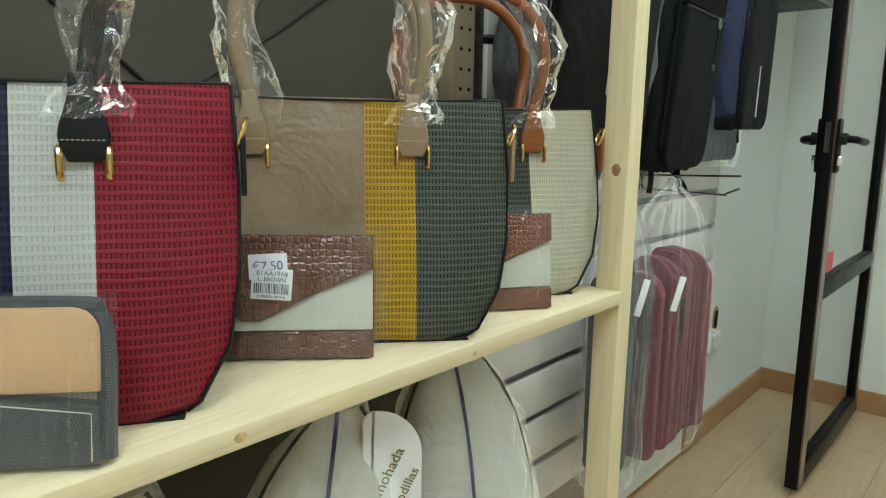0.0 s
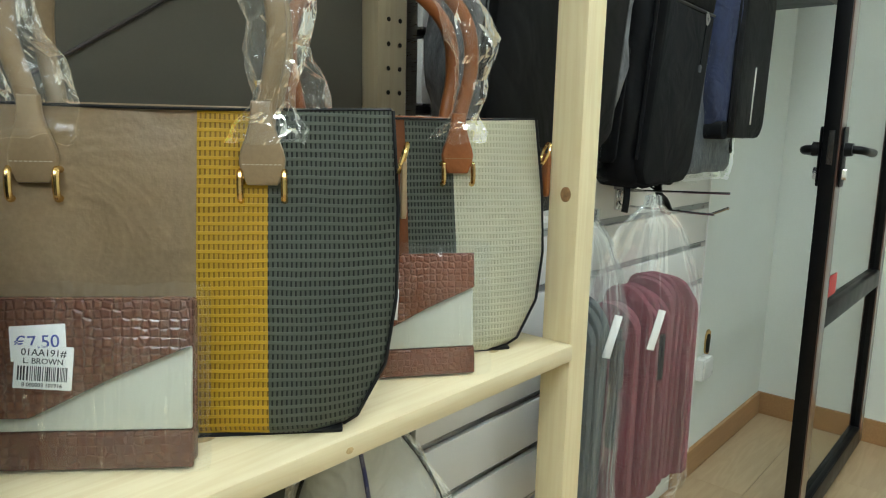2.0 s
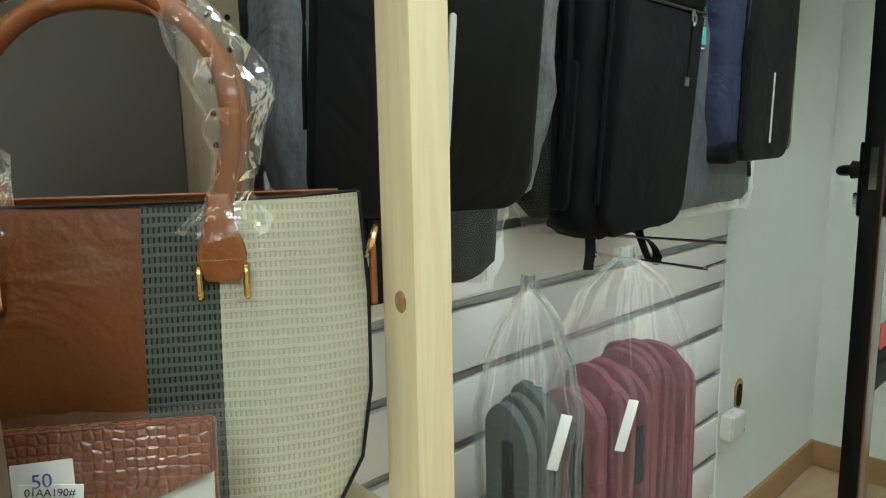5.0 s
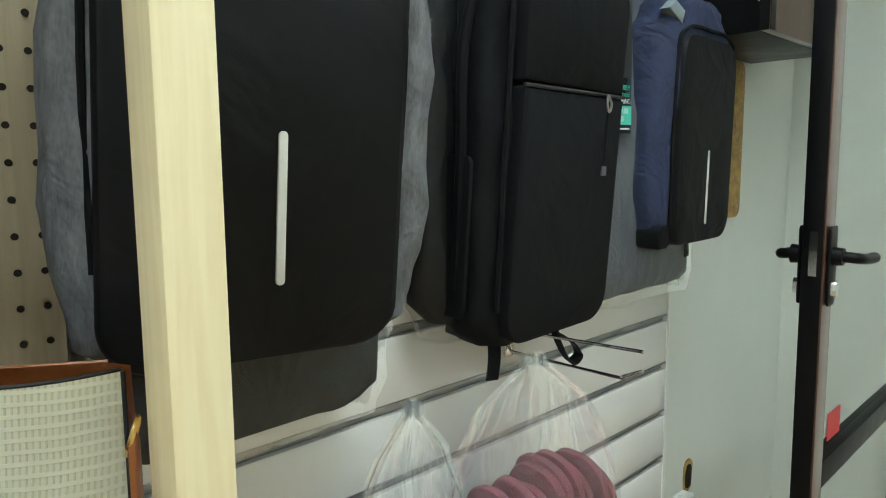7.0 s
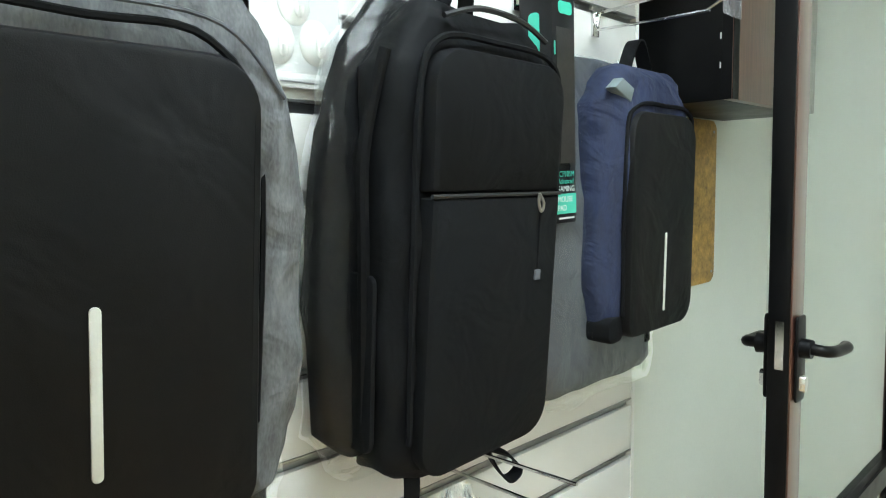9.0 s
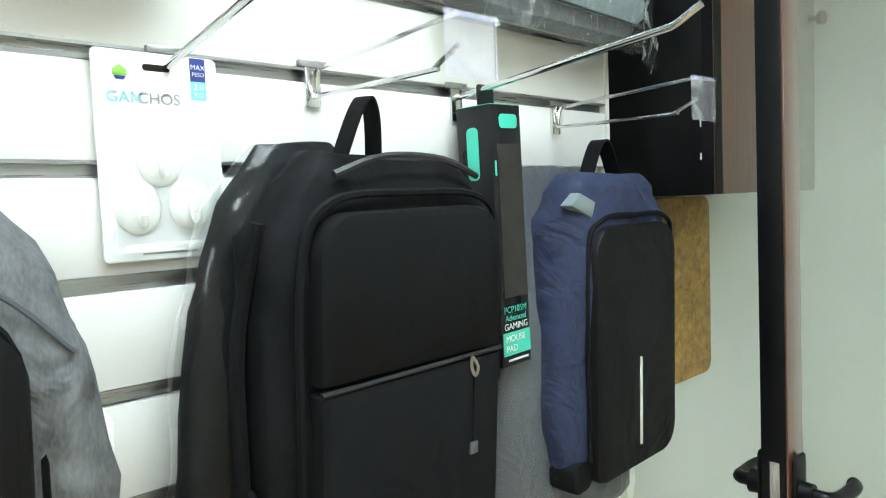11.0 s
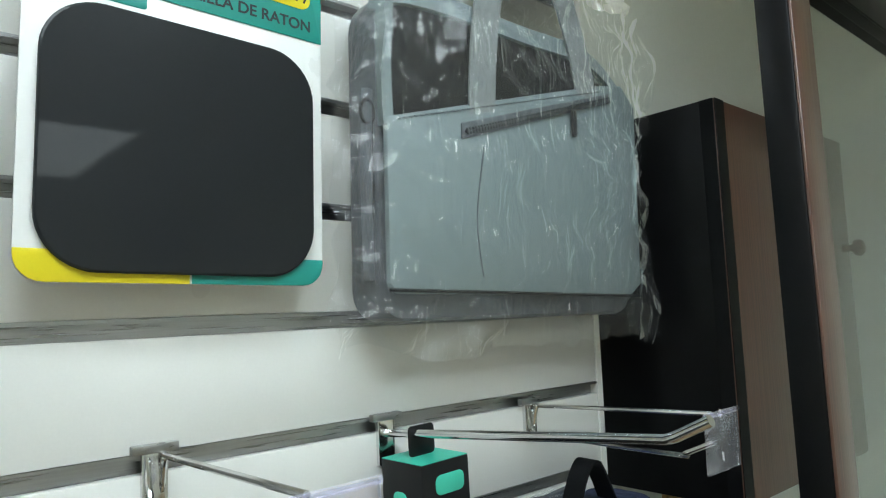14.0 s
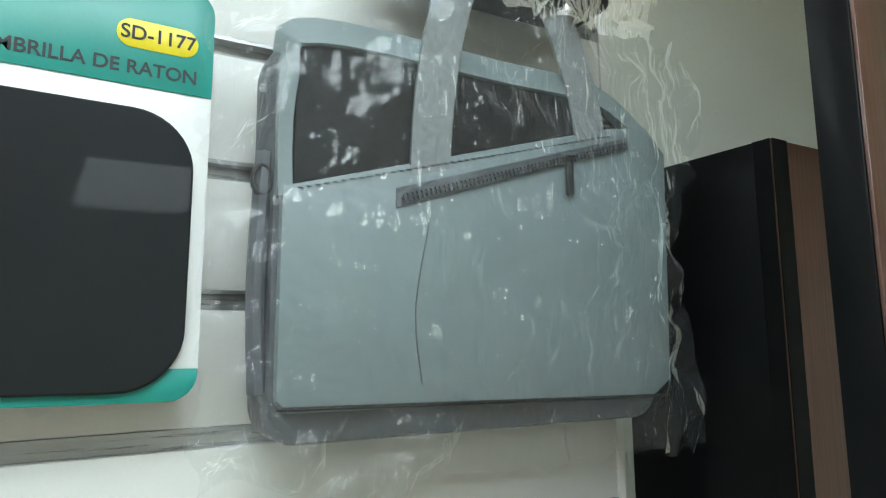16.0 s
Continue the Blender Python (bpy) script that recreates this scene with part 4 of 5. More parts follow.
def backpack_navy():
    t = thing("backpack", on_wall(-0.728, 2.180, 1.117, 1, 1), "navy denim-look backpack with black front panel", "backpack", "backpacks on the slatwall")
    prof = [(0.01, 0.135, -0.03, 0.03), (0.03, 0.155, -0.045, 0.04), (0.10, 0.168, -0.052, 0.05), (0.33, 0.166, -0.052, 0.055), (0.43, 0.155, -0.056, 0.055), (0.475, 0.125, -0.05, 0.05), (0.50, 0.085, -0.03, 0.04)]
    part("body", ruffle(ruffle(body(prof, 3.6, 44), 0.010, 14, 6), 0.004, 40, 2), "navy", t, "navy melange fabric body")
    soft_panel(-0.108, 0.008, 0.145, 0.418, (0.05, 0.05, 0.03, 0.05), -0.064, -0.03, "nylon2", t, label="smooth black front panel")
    part("reflective_bar", slab(rr(0.017, 0.045, 0.0225, 0.195, 0.0025), -0.0665, -0.062, 0.0008), "reflect", t, "thin silver reflective stripe")
    part("seam", tube(spline([(-0.112, -0.052, 0.05), (-0.114, -0.052, 0.36), (-0.08, -0.054, 0.425), (0.02, -0.056, 0.432), (0.12, -0.054, 0.425), (0.149, -0.05, 0.36), (0.151, -0.046, 0.05)], 6), 0.004, 6), "nylon", t)
    part("bottom_patch", ruffle(slab(rr(-0.152, 0.004, -0.10, 0.05, 0.015), -0.05, 0.02, 0.006), 0.003, 30), "nylon", t)
    part("lining_gap", slab([(-0.155, 0.452), (-0.10, 0.43), (-0.09, 0.455), (-0.13, 0.47)], -0.052, -0.03, 0.003), "greyl", t, "pale lining showing at the opening")
    strap("handle", [(-0.045, 0.0, 0.485), (-0.02, -0.002, 0.54), (0.0, -0.002, 0.556), (0.018, -0.002, 0.54), (0.05, 0.0, 0.485)], 0.014, 0.003, t, (0, 1, 0))
    strap("loose_strap", [(0.07, 0.0, 0.02), (0.073, -0.004, -0.02), (0.074, -0.004, -0.035)], 0.009, 0.003, t)


backpack_grey()
backpack_black()
backpack_navy()
wrapped_pack(on_wall(-0.752, 1.215, 0.985, 0), [(0.0, 0.145, -0.03, 0.03), (0.02, 0.165, -0.04, 0.034), (0.12, 0.17, -0.045, 0.036), (0.40, 0.165, -0.045, 0.036), (0.50, 0.12, -0.03, 0.03), (0.53, 0.06, -0.01, 0.02)], "dark grey backpack in a clear plastic bag", "dgrey", "film_b")
wrapped_pack(on_wall(-0.757, 1.625, 1.055, 0), [(0.0, 0.12, -0.03, 0.03), (0.03, 0.155, -0.035, 0.034), (0.2, 0.165, -0.04, 0.036), (0.42, 0.14, -0.04, 0.036), (0.53, 0.10, -0.03, 0.03), (0.60, 0.045, -0.01, 0.02)], "black backpack in a clear plastic bag", "nylon", "film_b", False)
wrapped_pack(on_wall(-0.755, 2.10, 1.03, 0), [(0.0, 0.17, -0.02, 0.02), (0.02, 0.185, -0.03, 0.03), (0.15, 0.185, -0.034, 0.032), (0.35, 0.165, -0.034, 0.032), (0.48, 0.13, -0.02, 0.03), (0.53, 0.11, -0.008, 0.008), (0.60, 0.10, -0.006, 0.004)], "dark grey pack in a clear plastic bag", "greyd", "film_b", False)


def prong(y, z, length, double, tag, label, rise=0.02, gap=0.048):
    t = thing("display_hook", on_wall(SLAT, y, z), label, "hook", "chrome hooks on the slatwall")
    br = part("bracket", slab(rr(-0.011, -0.045, 0.011, 0.010, 0.003), -0.006, 0.0, 0.001), "chrome", t, "chrome slatwall bracket")
    part("bracket_lip", box(-0.02, -0.009, 0.004, 0.02, -0.001, 0.012, 0.001), "alu", t)
    if double:
        part("arm", tube(spline([(0.006, -0.004, -0.03), (0.006, -0.012, 0.0), (0.006, -0.03, 0.002), (0.0, -length, 0.012)], 6), 0.0028, 8), "chrome", t, "upper chrome wire")
        part("arm", tube(spline([(-0.006, -0.004, 0.0), (-0.006, -0.012, -0.03), (-0.006, -0.04, -0.034), (0.0, -length + 0.045, -0.036), (0.0, -length + 0.035, -0.034), (0.0, -length, -0.018)], 6), 0.0028, 8), "chrome", t, "lower chrome wire with bent tip")
    else:
        part("arm", tube([(0, -0.004, -0.01), (0, -length + 0.036, rise - 0.003), (0, -length + 0.028, rise), (0, -length, rise + 0.014)], 0.0044, 10), "chrome", t, "chrome rod with upturned tip")
    if tag:
        lab = part("label_holder", ruffle(slab(rr(-0.020, -0.05, 0.052, 0.012, 0.002), -length - 0.003, -length - 0.001, 0.0005), 0.001, 20), "tagc", t, "clear plastic label holder")
        part("clip", tube([(-0.02, -length - 0.003, 0.011), (0.052, -length - 0.003, 0.012)], 0.003, 8), "tagc", lab)


prong(1.493, 1.745, 0.402, False, False, "long chrome rod hook with upturned tip", 0.043)
prong(1.675, 1.75, 0.265, True, True, "double chrome wire hook with clear label holder")
prong(1.925, 1.745, 0.388, False, False, "long chrome rod hook holding a carton", 0.024)
prong(2.165, 1.735, 0.262, True, True, "double chrome wire hook with bluish label holder", 0.02)
prong(1.73, 0.995, 0.262, True, False, "double chrome wire hook holding wrapped cases")
prong(1.23, 1.745, 0.26, True, False, "double chrome wire hook holding a backpack")


def hooks_card():
    t = thing("blister_card", on_wall(-0.792, 1.483, 1.532), "white blister card of three adhesive hooks", "packaging")
    part("card", slab(rr(-0.066, 0, 0.064, 0.216, 0.006), -0.001, 0.001, 0.0004), "card", t)
    part("hang_hole", slab(rr(-0.016, 0.197, 0.012, 0.204, 0.003), -0.0016, -0.001, 0.0002), "hole", t)
    part("logo", slab([(-0.046, 0.196), (-0.039, 0.201), (-0.032, 0.196), (-0.032, 0.19), (-0.046, 0.19)], -0.0018, -0.0012, 0.0002), "green", t)
    part("logo", slab([(-0.045, 0.1895), (-0.033, 0.1895), (-0.035, 0.186), (-0.043, 0.186)], -0.0018, -0.0012, 0.0002), "bluep", t)
    part("label_band", box(0.034, -0.0018, 0.190, 0.051, -0.0012, 0.215), "bluep", t, smooth=False)
    part("label_band", box(0.034, -0.0018, 0.170, 0.051, -0.0012, 0.190), "cyanp", t, smooth=False)
    words("limit", "MAX", 0.0075, "paper", t, pose(0.0425, -0.0024, 0.205, 90))
    words("limit", "PESO", 0.006, "paper", t, pose(0.0425, -0.0024, 0.1975, 90))
    words("limit", "2.0", 0.0095, "paper", t, pose(0.0425, -0.0024, 0.184, 90))
    words("limit", "KG", 0.0075, "paper", t, pose(0.0425, -0.0024, 0.1755, 90))
    words("title", "GAN", 0.0165, "cyanp", t, pose(-0.036, -0.0022, 0.168, 90))
    words("title", "CHOS", 0.0165, "alu", t, pose(-0.001, -0.0022, 0.168, 90))
    for x, z in ((-0.005, 0.105), (-0.03, 0.055), (0.025, 0.058)):
        bm = bmesh.new()
        bmesh.ops.create_uvsphere(bm, u_segments=24, v_segments=10, radius=1, matrix=pose(x, -0.002, z) @ Matrix.Diagonal((0.024, 0.007, 0.029, 1)))
        hk = part("hook", bm, "plastic", t, "white oval adhesive hook")
        part("hook_finger", tube(spline([(x, -0.006, z + 0.006), (x, -0.011, z - 0.012), (x, -0.018, z - 0.018), (x, -0.02, z - 0.008)], 4), 0.004, 8), "plastic", hk)
    part("blister", ruffle(slab(rr(-0.06, 0.01, 0.058, 0.15, 0.01), -0.022, -0.002, 0.008), 0.001, 30), "blister", t, "clear blister shell")
    part("print", box(-0.028, -0.0018, 0.006, 0.03, -0.0012, 0.008), "alu", t, smooth=False)
    part("print", box(0.05, -0.0018, 0.020, 0.058, -0.0012, 0.03), "teal", t, smooth=False)


def mousepad_card():
    t = thing("mouse_pad", on_wall(-0.762, 1.693, 1.899, 0, 0, 1.0), "black mouse pad on a teal and yellow printed card", "mouse pad")
    part("card", slab(rr(-0.134, 0, 0.134, 0.345, 0.022), -0.001, 0.002, 0.0005), "card", t)
    part("header", slab(rr(-0.1338, 0.251, 0.1338, 0.3448, (0.022, 0.022, 0.0005, 0.0005)), -0.0022, -0.0012, 0.0003), "teal", t, "teal header print")
    part("corner_print", slab(rr(-0.1338, 0.0004, 0.0, 0.026, (0.0005, 0.0005, 0.022, 0.0005)), -0.0022, -0.0012, 0.0003), "yellow", t)
    part("corner_print", slab(rr(0.002, 0.0004, 0.1338, 0.026, (0.0005, 0.0005, 0.0005, 0.022)), -0.0022, -0.0012, 0.0003), "teal", t)
    part("pad", slab(rr(-0.122, 0.008, 0.122, 0.232, 0.048, 10), -0.007, -0.002, 0.002), "rubber", t, "smooth black rubber pad", False)
    part("code_badge", slab(rr(0.058, 0.2825, 0.121, 0.3065, 0.0118), -0.003, -0.0023, 0.0003), "yellow", t)
    words("code", "SD-1177", 0.0165, "ink", t, pose(0.090, -0.0034, 0.2945, 90), bold=0.0002)
    words("title", "ALFOMBRILLA DE RATON", 0.0158, "ink", t, pose(0.030, -0.0026, 0.2655, 90), bold=0.00025)
    part("hang_hole", slab(rr(-0.03, 0.308, 0.02, 0.318, 0.0045), -0.0030, -0.0023, 0.0003), "hole", t)
    part("print", slab(rr(-0.12, 0.238, -0.04, 0.2505, 0.003), -0.0016, -0.0011, 0.0002), "teal", t)


def hanging_bag():
    t = thing("black_bag", on_wall(-0.755, 1.335, 1.835), "black nylon laptop bag with piped edge", "bag")
    part("body", ruffle(slab(rr(-0.175, 0, 0.175, 0.30, 0.035, 8), -0.028, 0.03, 0.012), 0.004, 14, 1), "nylon", t)
    part("pocket", ruffle(slab(rr(-0.15, 0.02, 0.15, 0.27, 0.025, 8), -0.036, -0.02, 0.008), 0.003, 14, 5), "nylon", t)
    o = rr(-0.171, 0.004, 0.171, 0.296, 0.033, 8)
    part("piping", tube([(x, -0.0265, z) for x, z in o] + [(o[0][0], -0.0265, o[0][1])], 0.0035, 6), "piping", t)
    strap("handle", [(-0.06, 0, 0.295), (-0.05, 0, 0.34), (0, 0, 0.36), (0.05, 0, 0.34), (0.06, 0, 0.295)], 0.012, 0.004, t, (0, 1, 0))


def laptop_bag():
    t = thing("laptop_bag", on_wall(-0.745, 2.105, 1.868, 0, 0, 0.8), "blue-grey laptop bag with black top in clear film", "bag")
    W = 0.228
    part("body", ruffle(slab(rr(-W - 0.006, -0.012, W - 0.012, 0.352, (0.08, 0.05, 0.03, 0.03), 8), -0.018, 0.04, 0.012), 0.004, 12, 2), "greyd", t, "dark grey gusset and base")
    part("upper_front", ruffle(slab([(-W + 0.01, 0.15), (W - 0.03, 0.22), (W - 0.045, 0.30), (W - 0.10, 0.335), (-W + 0.05, 0.345), (-W + 0.012, 0.335)], -0.023, -0.012, 0.004), 0.0015, 20), "nylon2", t, "black upper front")
    part("front_pocket", ruffle(slab([(-W, 0.026), (-W + 0.01, 0.016), (W - 0.03, 0.014), (W - 0.004, 0.03), (W, 0.29), (W - 0.03, 0.318), (W - 0.09, 0.306), (-W, 0.198)], -0.031, -0.02, 0.004), 0.0022, 12, 3), "greyl", t, "blue-grey leatherette pocket")
    part("top_trim", tube(spline([(-W + 0.005, -0.016, 0.19), (-W + 0.004, -0.016, 0.30), (-W + 0.03, -0.018, 0.340), (0.0, -0.018, 0.344), (W - 0.10, -0.018, 0.344), (W - 0.02, -0.016, 0.305)], 5), 0.013, 8, (0, 0.25, 1), 0.012), "greyl", t, "blue-grey top trim")
    z = part("zip_panel", slab([(-0.125, 0.189), (-0.125, 0.207), (0.165, 0.300), (0.170, 0.288)], -0.0325, -0.030, 0.0008), "greyd", t, "dark zip recess")
    part("zip_line", tube([(-0.12, -0.034, 0.198), (0.162, -0.034, 0.290)], 0.0018, 6), "zipper", z)
    for k in range(60):
        f = k / 59
        part("zip_tooth", box(-0.0011, -0.0362, -0.0035, 0.0011, -0.0340, 0.0035), "zip_teeth", z, "", False, pose(-0.118 + 0.278 * f, 0, 0.1985 + 0.0905 * f, 0, -18, 0))
    part("zip_tab", slab(rr(0.070, 0.222, 0.080, 0.266, 0.004), -0.038, -0.0345, 0.001), "zipper", z)
    for k in range(46):
        x = -W + 0.012 + k * 0.0078
        part("stitch", box(x, -0.0322, 0.0, x + 0.0045, -0.0312, 0.0009), "piping", t, "", False, pose(0, 0, 0.1935 + (x + W) * 0.283))
    part("seam", tube(spline([(-0.09, -0.0318, 0.185), (-0.105, -0.0318, 0.10), (-0.098, -0.0318, 0.035)], 5), 0.0007, 5), "greyd", t)
    part("base_seam", tube([(-W, -0.0300, 0.019), (W - 0.01, -0.0300, 0.013)], 0.0022, 6), "piping", t)
    strap("handle", [(-0.09, -0.028, 0.19), (-0.085, -0.031, 0.30), (-0.065, -0.03, 0.40), (-0.03, -0.026, 0.47), (0.05, -0.026, 0.455), (0.10, -0.028, 0.35), (0.112, -0.03, 0.285)], 0.021, 0.003, t, (1, 0, 0.2), "webbing")
    part("side_strap", tube(spline([(-W - 0.008, -0.005, 0.23), (-W - 0.013, -0.008, 0.12), (-W - 0.008, -0.004, 0.03)], 5), 0.008, 8), "greyd", t)
    part("ring", tube([(-W - 0.012 + 0.008 * math.cos(a), -0.012, 0.205 + 0.013 * math.sin(a)) for a in [k * math.pi / 6 for k in range(13)]], 0.002, 6), "zipper", t)
    f = grid_film(-W - 0.06, -0.045, W + 0.085, 0.43, -0.036, 0.013, 13, 2, 60, 56, 0.012)
    pinch = Vector((W - 0.01, -0.04, 0.17))
    for v in f.verts:
        d = (v.co - pinch).length
        if v.co.x > W - 0.03:
            v.co.x -= 0.055 * math.exp(-(v.co.z - 0.17) ** 2 / 0.006) * min(1, (v.co.x - W + 0.03) / 0.06)
            v.co.y += 0.03 * min(1, (v.co.x - W + 0.03) / 0.08)
        if v.co.x < -W:
            v.co.y += 0.02 * min(1, (-W - v.co.x) / 0.05)
        v.co.y -= 0.004 * math.sin(40 * math.atan2(v.co.z - pinch.z, v.co.x - pinch.x)) * math.exp(-d / 0.12)
        if v.co.x > W or v.co.x < -W - 0.01 or v.co.z < 0.0 or v.co.z > 0.36:
            q = v.co * 30
            v.co += Vector((noise.noise(q), noise.noise(q + Vector((5, 1, 2))) * 1.6, noise.noise(q + Vector((2, 7, 3))))) * 0.010
        v.co.y = min(v.co.y, -0.034) if abs(v.co.x) < W and v.co.z < 0.33 else v.co.y
    part("plastic_bag", f, "film_l", t, "crumpled clear plastic bag", False)


def upper_pack():
    t = thing("wrapped_bag", on_wall(-0.735, 2.13, 2.275), "black bag wrapped in crumpled clear plastic", "bag")
    part("body", ruffle(slab(rr(-0.15, 0.02, 0.13, 0.2, 0.04), -0.04, 0.04, 0.015), 0.008, 15), "nylon", t)
    part("plastic_bag", ruffle(ruffle(grid_film(-0.19, -0.01, 0.165, 0.22, -0.05, 0.014, 18, 6, 40, 30), 0.01, 40, 2), 0.004, 90, 1), "film_s", t, "crumpled clear plastic bag")


def pad_carton():
    t = thing("carton", on_wall(-0.745, 1.945, 1.34, 2, 0, -1.5), "tall black mouse pad carton with mint print", "packaging")
    part("box", box(-0.033, -0.035, 0, 0.033, 0.03, 0.375, 0.0015), "boxblack", t)
    part("top_print", box(-0.0325, -0.0345, 0.3752, 0.0325, 0.0295, 0.3758), "mint", t, smooth=False)
    part("hang_tab", slab(rr(-0.018, 0.376, 0.018, 0.408, 0.005), 0.0, 0.002, 0.0005), "boxblack", t)
    part("picture", box(-0.022, -0.0362, 0.10, 0.030, -0.0354, 0.32), "dim", t, "dim printed picture", False)
    part("badge", slab(rr(-0.016, 0.342, 0.024, 0.362, 0.007), -0.0362, -0.0354, 0.0002), "mint", t, "mint logo badge")
    part("badge", slab(rr(-0.011, 0.27, 0.011, 0.345, 0.008), -0.0004, 0.0004, 0.0002), "mint", t, "mint logo badge", True, pose(-0.0336, 0.0, 0, 0, 0, -90))
    part("mark", slab(rr(-0.029, 0.275, -0.025, 0.297, 0.0018), -0.0362, -0.0354, 0.0002), "mint", t)
    words("model", "PCP105M", 0.0135, "mint", t, pose(0.0, -0.0362, 0.082, 90), wide=0.95)
    words("model", "Advanced", 0.0125, "mint", t, pose(0.0, -0.0362, 0.070, 90), wide=0.95)
    words("model", "GAMING", 0.0135, "paper", t, pose(0.0, -0.0362, 0.0575, 90), wide=1.0)
    part("panel", box(-0.030, -0.0362, 0.016, 0.031, -0.0354, 0.0495), "mint", t, smooth=False)
    words("model", "MOUSE", 0.0135, "paper", t, pose(-0.003, -0.0368, 0.040, 90), wide=1.0)
    words("model", "PAD", 0.0135, "paper", t, pose(-0.012, -0.0368, 0.0255, 90), wide=1.0)
    part("print", box(-0.02, -0.0362, 0.007, 0.025, -0.0354, 0.010), "paper", t, smooth=False)


def felt_cases(y0, y1, n, x_wall, x_front, z_top, z_low, z_hook, material, label, seed):
    """Felt sleeves standing edge-on to the aisle, packed in one pleated bag gathered at the hook."""
    xm, ym = (x_wall + x_front) / 2, (y0 + y1) / 2
    t = thing("wrapped_cases", pose(xm, ym, z_hook), label, "laptop sleeve", "bagged sleeves on the low hook")
    rnd = random.Random(seed)
    hw, step = (x_front - x_wall) / 2, (y1 - y0) / n
    top, low = z_top - z_hook, z_low - z_hook
    for k in range(n):
        dz = rnd.uniform(-0.018, 0.014)
        dz -= 0.03 * abs(k / (n - 1) - 0.6)
        bm = slab(rr(-hw, low + dz * 0.4, hw + rnd.uniform(-0.012, 0.004), top + dz, (0.06, 0.035, 0.025, 0.025), 8), -step * 0.36, step * 0.36, step * 0.15)
        bmesh.ops.triangulate(bm, faces=[f for f in bm.faces if len(f.verts) > 4])
        part("sleeve", ruffle(bm, 0.005, 15, seed + k), material, t, "", True, pose(rnd.uniform(-0.006, 0.006), y0 - ym + step * (k + 0.5), 0, rnd.uniform(-1.0, 1.0), 0, rnd.uniform(-5, 5)))
    for x, y, za, zb in ((hw * 0.25, y0 - ym - 0.006, top - 0.33, top - 0.07), (hw + 0.004, y0 - ym + step * 4.4, top - 0.20, top - 0.10)):
        part("strap", slab(rr(-0.011, za, 0.011, zb, 0.004), -0.002, 0.002, 0.001), "nylon", t, "black elastic strap", True, pose(x, y, 0, 0, 0, 0 if x < hw else 80))
    part("label", slab(rr(-0.009, -0.042, 0.009, 0.042, 0.001), -0.0008, 0.0008, 0.0004), "paper", t, "small white paper label", True, pose(hw + 0.017, y0 - ym + step * 1.9, top - 0.075, 0, 16, 62))
    dy = (y1 - y0) / 2
    prof = [(0.015, 0.10, 0.10), (-0.005, 0.12, 0.11), (-0.03, 0.30, 0.34), (-0.06, 0.55, 0.60), (top + 0.03, 0.85, 0.85), (top - 0.04, 1.0, 1.0), (top - 0.30, 1.0, 1.0), (low, 1.0, 1.0), (low - 0.03, 0.9, 0.97), (low - 0.045, 0.6, 0.85)]
    rings = []
    for a, b in zip(prof, prof[1:]):
        for k in range(6):
            z, fx, fy = (a[i] + (b[i] - a[i]) * k / 6 for i in range(3))
            ring = []
            for i in range(120):
                q = 2 * math.pi * i / 120
                c, d = math.cos(q), math.sin(q)
                pleat = 0.0045 * math.sin(17 * q + 2 * math.sin(3 * q + seed)) + 0.003 * math.sin(31 * q + z * 5)
                ring.append(((hw + 0.018) * fx * math.copysign(abs(c) ** 0.5, c) + pleat * c, (dy + 0.016) * fy * math.copysign(abs(d) ** 0.5, d) + pleat * d, z))
            rings.append(ring)
    part("plastic_bag", ruffle(loft(rings, False), 0.006, 16, seed), "film_p", t, "cloudy pleated plastic bag gathered at the hook")


hooks_card()
mousepad_card()
hanging_bag()
laptop_bag()
upper_pack()
pad_carton()
felt_cases(1.475, 1.775, 12, -0.715, -0.605, 0.815, 0.335, 0.985, "burg", "burgundy felt laptop sleeves in cloudy plastic", 3)
felt_cases(1.335, 1.440, 4, -0.715, -0.630, 0.825, 0.335, 0.975, "dgrey_felt", "dark grey felt laptop sleeves in cloudy plastic", 8)


# ---- far end ----
def wall_cabinet():
    t = thing("wall_cabinet", pose(0, 0, 0), "black sided wall cabinet with brown stained front", "cabinet")
    part("body", box(WALL, 2.418, 1.575, -0.655, 2.915, 2.165, 0.002), "black", t, "black lacquered carcass")
    d = part("door", box(-0.654, 2.418, 1.575, -0.632, 2.915, 2.165, 0.003), "mahog_z", t, "brown stained wooden door")
    part("edge", box(-0.6545, 2.4165, 1.5755, -0.633, 2.4178, 2.1645), "black", d, smooth=False)
    part("edge", box(-0.6318, 2.4185, 1.5755, -0.6306, 2.446, 2.1645), "black", d, "black painted door edge", False)
    rings = [[(-0.632 + h, 2.88 + r * math.cos(a), 1.955 + r * math.sin(a)) for a in [k * math.pi / 8 for k in range(16)]] for h, r in ((0, 0.008), (0.014, 0.006), (0.02, 0.014), (0.028, 0.016), (0.034, 0.012), (0.036, 0.004))]
    part("knob", loft(rings), "mahog_z", d, "turned wooden knob")
    for z in (1.64, 1.70):
        part("chip", box(-0.6585, 2.4155, z, -0.656, 2.4164, z + 0.012), "paper", d, smooth=False)


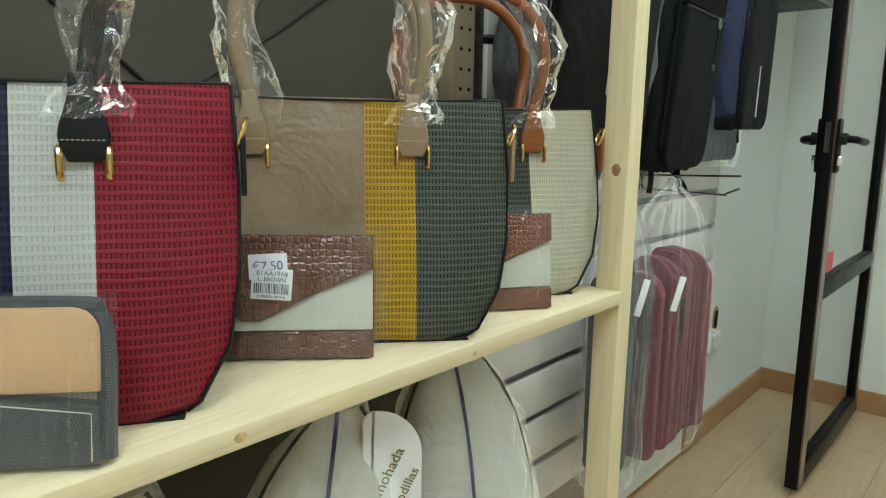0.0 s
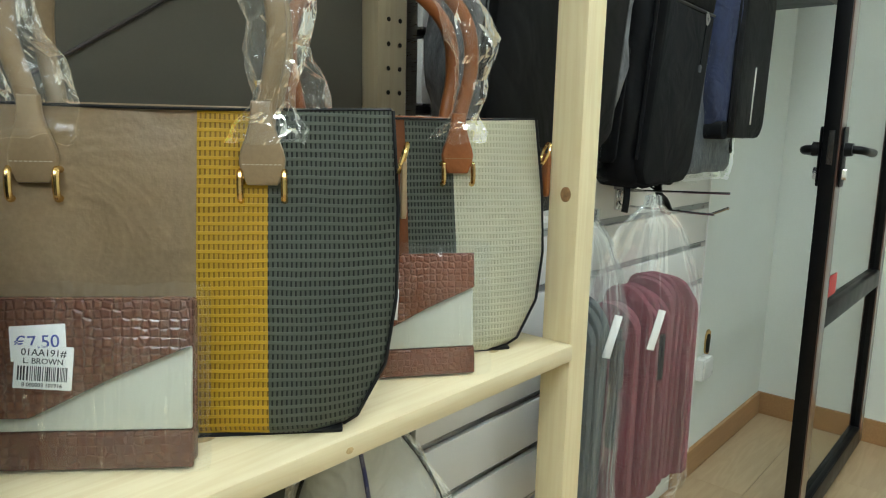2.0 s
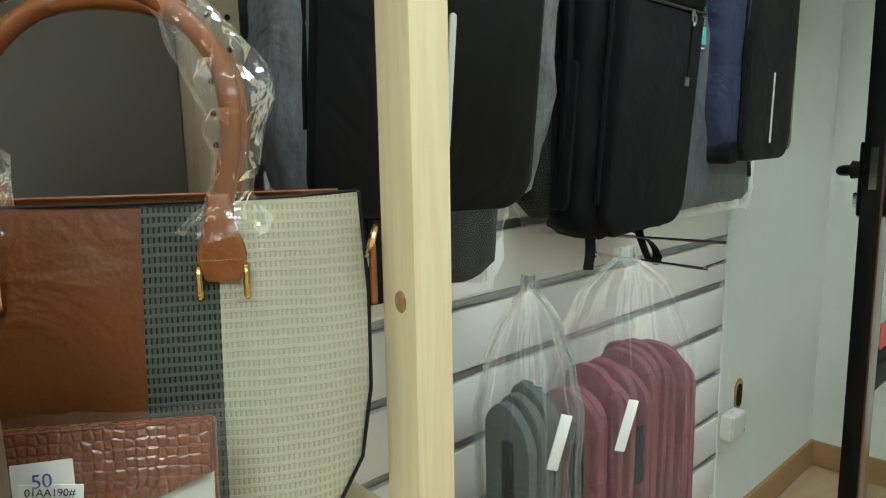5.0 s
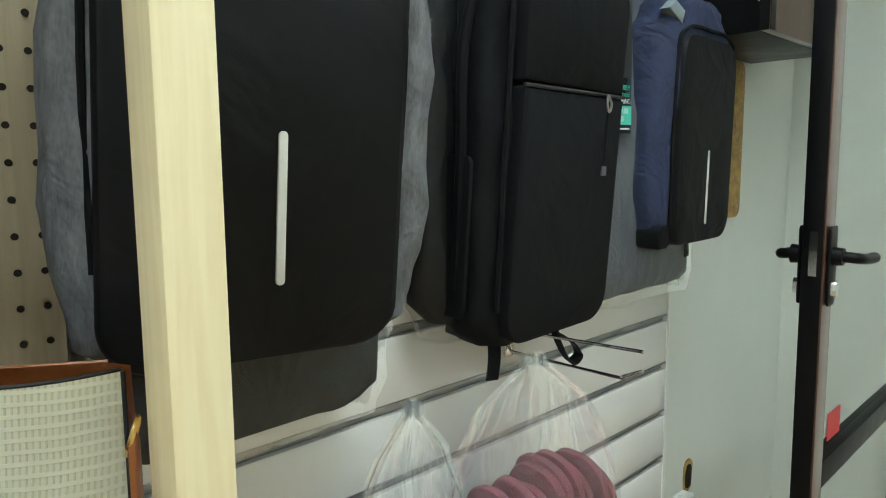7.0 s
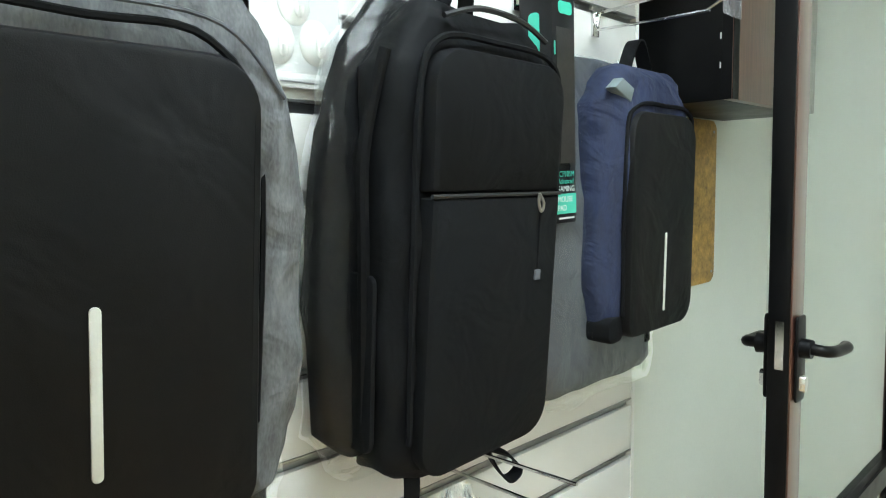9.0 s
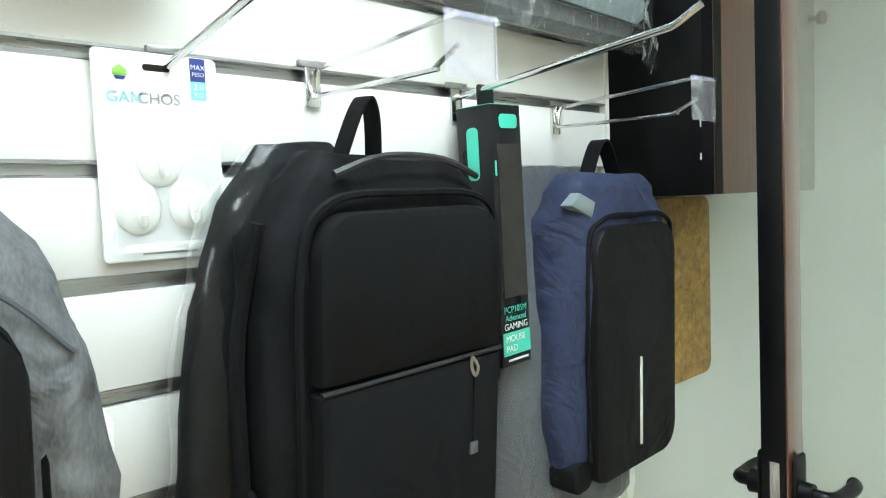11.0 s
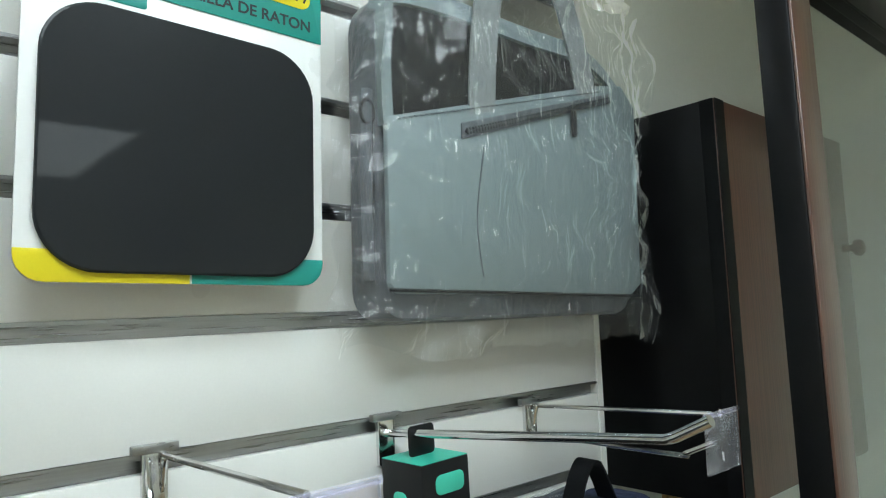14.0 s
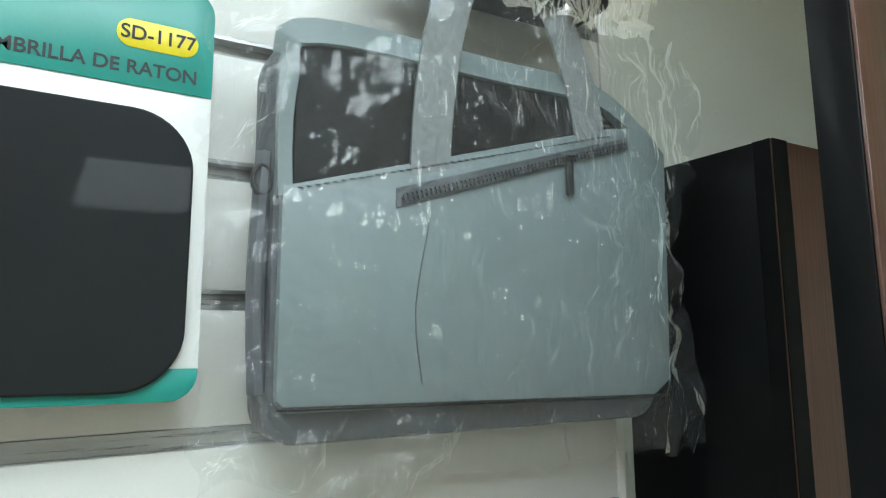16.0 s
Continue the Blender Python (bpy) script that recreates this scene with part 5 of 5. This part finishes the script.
def glass_door():
    t = thing("door_1", pose(0, 0, 0), "open glazed door with black and brown frame", "door")
    t.matrix_basis = pose(-0.48, 0, 1.1) @ pose(0, 0, 0, 0, -0.4, 0) @ pose(0.48, 0, -1.1)
    t["kind"] = "structure"
    x0, x1, y0, y1, z0, z1 = -0.502, -0.460, 2.29, 3.20, -0.02, 2.33

    def rail(name, ya, yb, za, zb, axis):
        part(name, box(x0, ya, za, x1 - 0.004, yb, zb, 0.0015), "black", t, "black painted frame member")
        part(name, box(x1 - 0.0038, ya + 0.001, za + 0.001, x1, yb - 0.001, zb - 0.001, 0.001), "mahog_z" if axis == 2 else "black", t, "glossy brown stained face")
    rail("stile", y0, y0 + 0.062, z0, z1, 2)
    rail("stile", y1 - 0.062, y1, z0, z1, 2)
    rail("rail", y0 + 0.062, y1 - 0.062, z0, z0 + 0.07, 1)
    rail("rail", y0 + 0.062, y1 - 0.062, 0.60, 0.66, 1)
    rail("rail", y0 + 0.062, y1 - 0.062, z1 - 0.06, z1, 1)
    part("pane", box(-0.484, y0 + 0.055, z0 + 0.065, -0.479, y1 - 0.055, 0.605), "glass", t, "clear glass pane", False).visible_shadow = False
    part("pane", box(-0.484, y0 + 0.055, 0.655, -0.479, y1 - 0.055, z1 - 0.055), "glass", t, "clear glass pane", False).visible_shadow = False
    h = part("handle", slab(rr(-0.022, -0.10, 0.022, 0.06, 0.008), -0.006, 0.0, 0.002), "black", t, "black lever handle plate", True, pose(x1 + 0.003, 2.318, 1.10, 0, 0, 90))
    part("handle_plate", slab(rr(-0.022, -0.10, 0.022, 0.06, 0.008), -0.006, 0.0, 0.002), "black", t, "", True, pose(x0 - 0.003, 2.318, 1.10, 0, 0, -90))
    for sx, xx in ((1, x1), (-1, x0)):
        part("lever", tube(spline([(xx, 2.318, 1.10), (xx + sx * 0.03, 2.318, 1.10), (xx + sx * 0.05, 2.325, 1.098), (xx + sx * 0.056, 2.36, 1.094), (xx + sx * 0.058, 2.41, 1.092), (xx + sx * 0.05, 2.43, 1.09)], 5), 0.011, 10), "black", t, "black plastic lever")
        bm = bmesh.new()
        bmesh.ops.create_cone(bm, cap_ends=True, segments=20, radius1=0.02, radius2=0.017, depth=0.026, matrix=pose(xx + sx * 0.014, 2.318, 1.10, 0, 90))
        part("boss", bm, "black", t)
        part("lock_cylinder", slab(rr(-0.009, -0.016, 0.009, 0.016, 0.008), -0.02, 0.0, 0.002), "chrome", t, "chrome lock cylinder", True, pose(xx, 2.315, 1.035, 0, 0, 90 * sx))
    part("latch_plate", box(-0.488, 2.2885, 1.06, -0.473, 2.2899, 1.15), "chrome", t, smooth=False)
    part("sticker", box(-0.4785, 2.44, 0.672, -0.4775, 2.53, 0.735), "redst", t, "red sticker on the glass", False)


wall_cabinet()
glass_door()

t = thing("chipboard_panel", on_wall(WALL + 0.001, 2.72, 1.13), "raw chipboard panel with rounded corners on the wall", "panel")
part("board", slab(rr(-0.14, 0, 0.13, 0.44, 0.03), -0.013, 0.0, 0.002), "osb", t)
for sx, sz in ((-0.12, 0.03), (0.11, 0.03), (0.11, 0.41), (-0.12, 0.41)):
    part("screw", slab(rr(sx - 0.004, sz - 0.004, sx + 0.004, sz + 0.004, 0.0038), -0.0145, -0.0128, 0.0006), "alu", t)

t = thing("wall_socket", on_wall(WALL + 0.001, 2.53, 0.345), "white surface-mounted plastic socket box", "socket")
part("box", box(-0.045, -0.035, -0.04, 0.045, 0, 0.035, 0.004), "plastic", t)
part("cover", box(-0.038, -0.039, -0.034, 0.038, -0.0352, 0.029, 0.0015), "plastic", t)
t = thing("wall_hole", on_wall(WALL + 0.001, 2.60, 0.40), "broken plaster hole above the socket", "hole")
part("rim", ruffle(slab(rr(-0.028, -0.035, 0.028, 0.06, 0.027), -0.003, 0, 0.001), 0.003, 60), "osb", t)
part("cavity", ruffle(slab(rr(-0.018, -0.025, 0.018, 0.045, 0.017), -0.0042, -0.0032, 0.0003), 0.002, 60), "hole", t)

# ---- floor planks ----
for i in range(25):
    for j in range(7):
        y = -2.3 + j * 1.2 - (i * 0.43) % 1.2
        ya, yb = max(-2.2, y), min(3.266, y + 1.2)
        x = WALL + 0.0145 + i * 0.185
        if yb - ya < 0.05:
            continue
        part("plank", box(x + 0.0006, ya + 0.0006, FLOOR - 0.004, min(x + 0.1844, EAST), yb - 0.0006, FLOOR + 0.0), "laminate", floor, smooth=False)
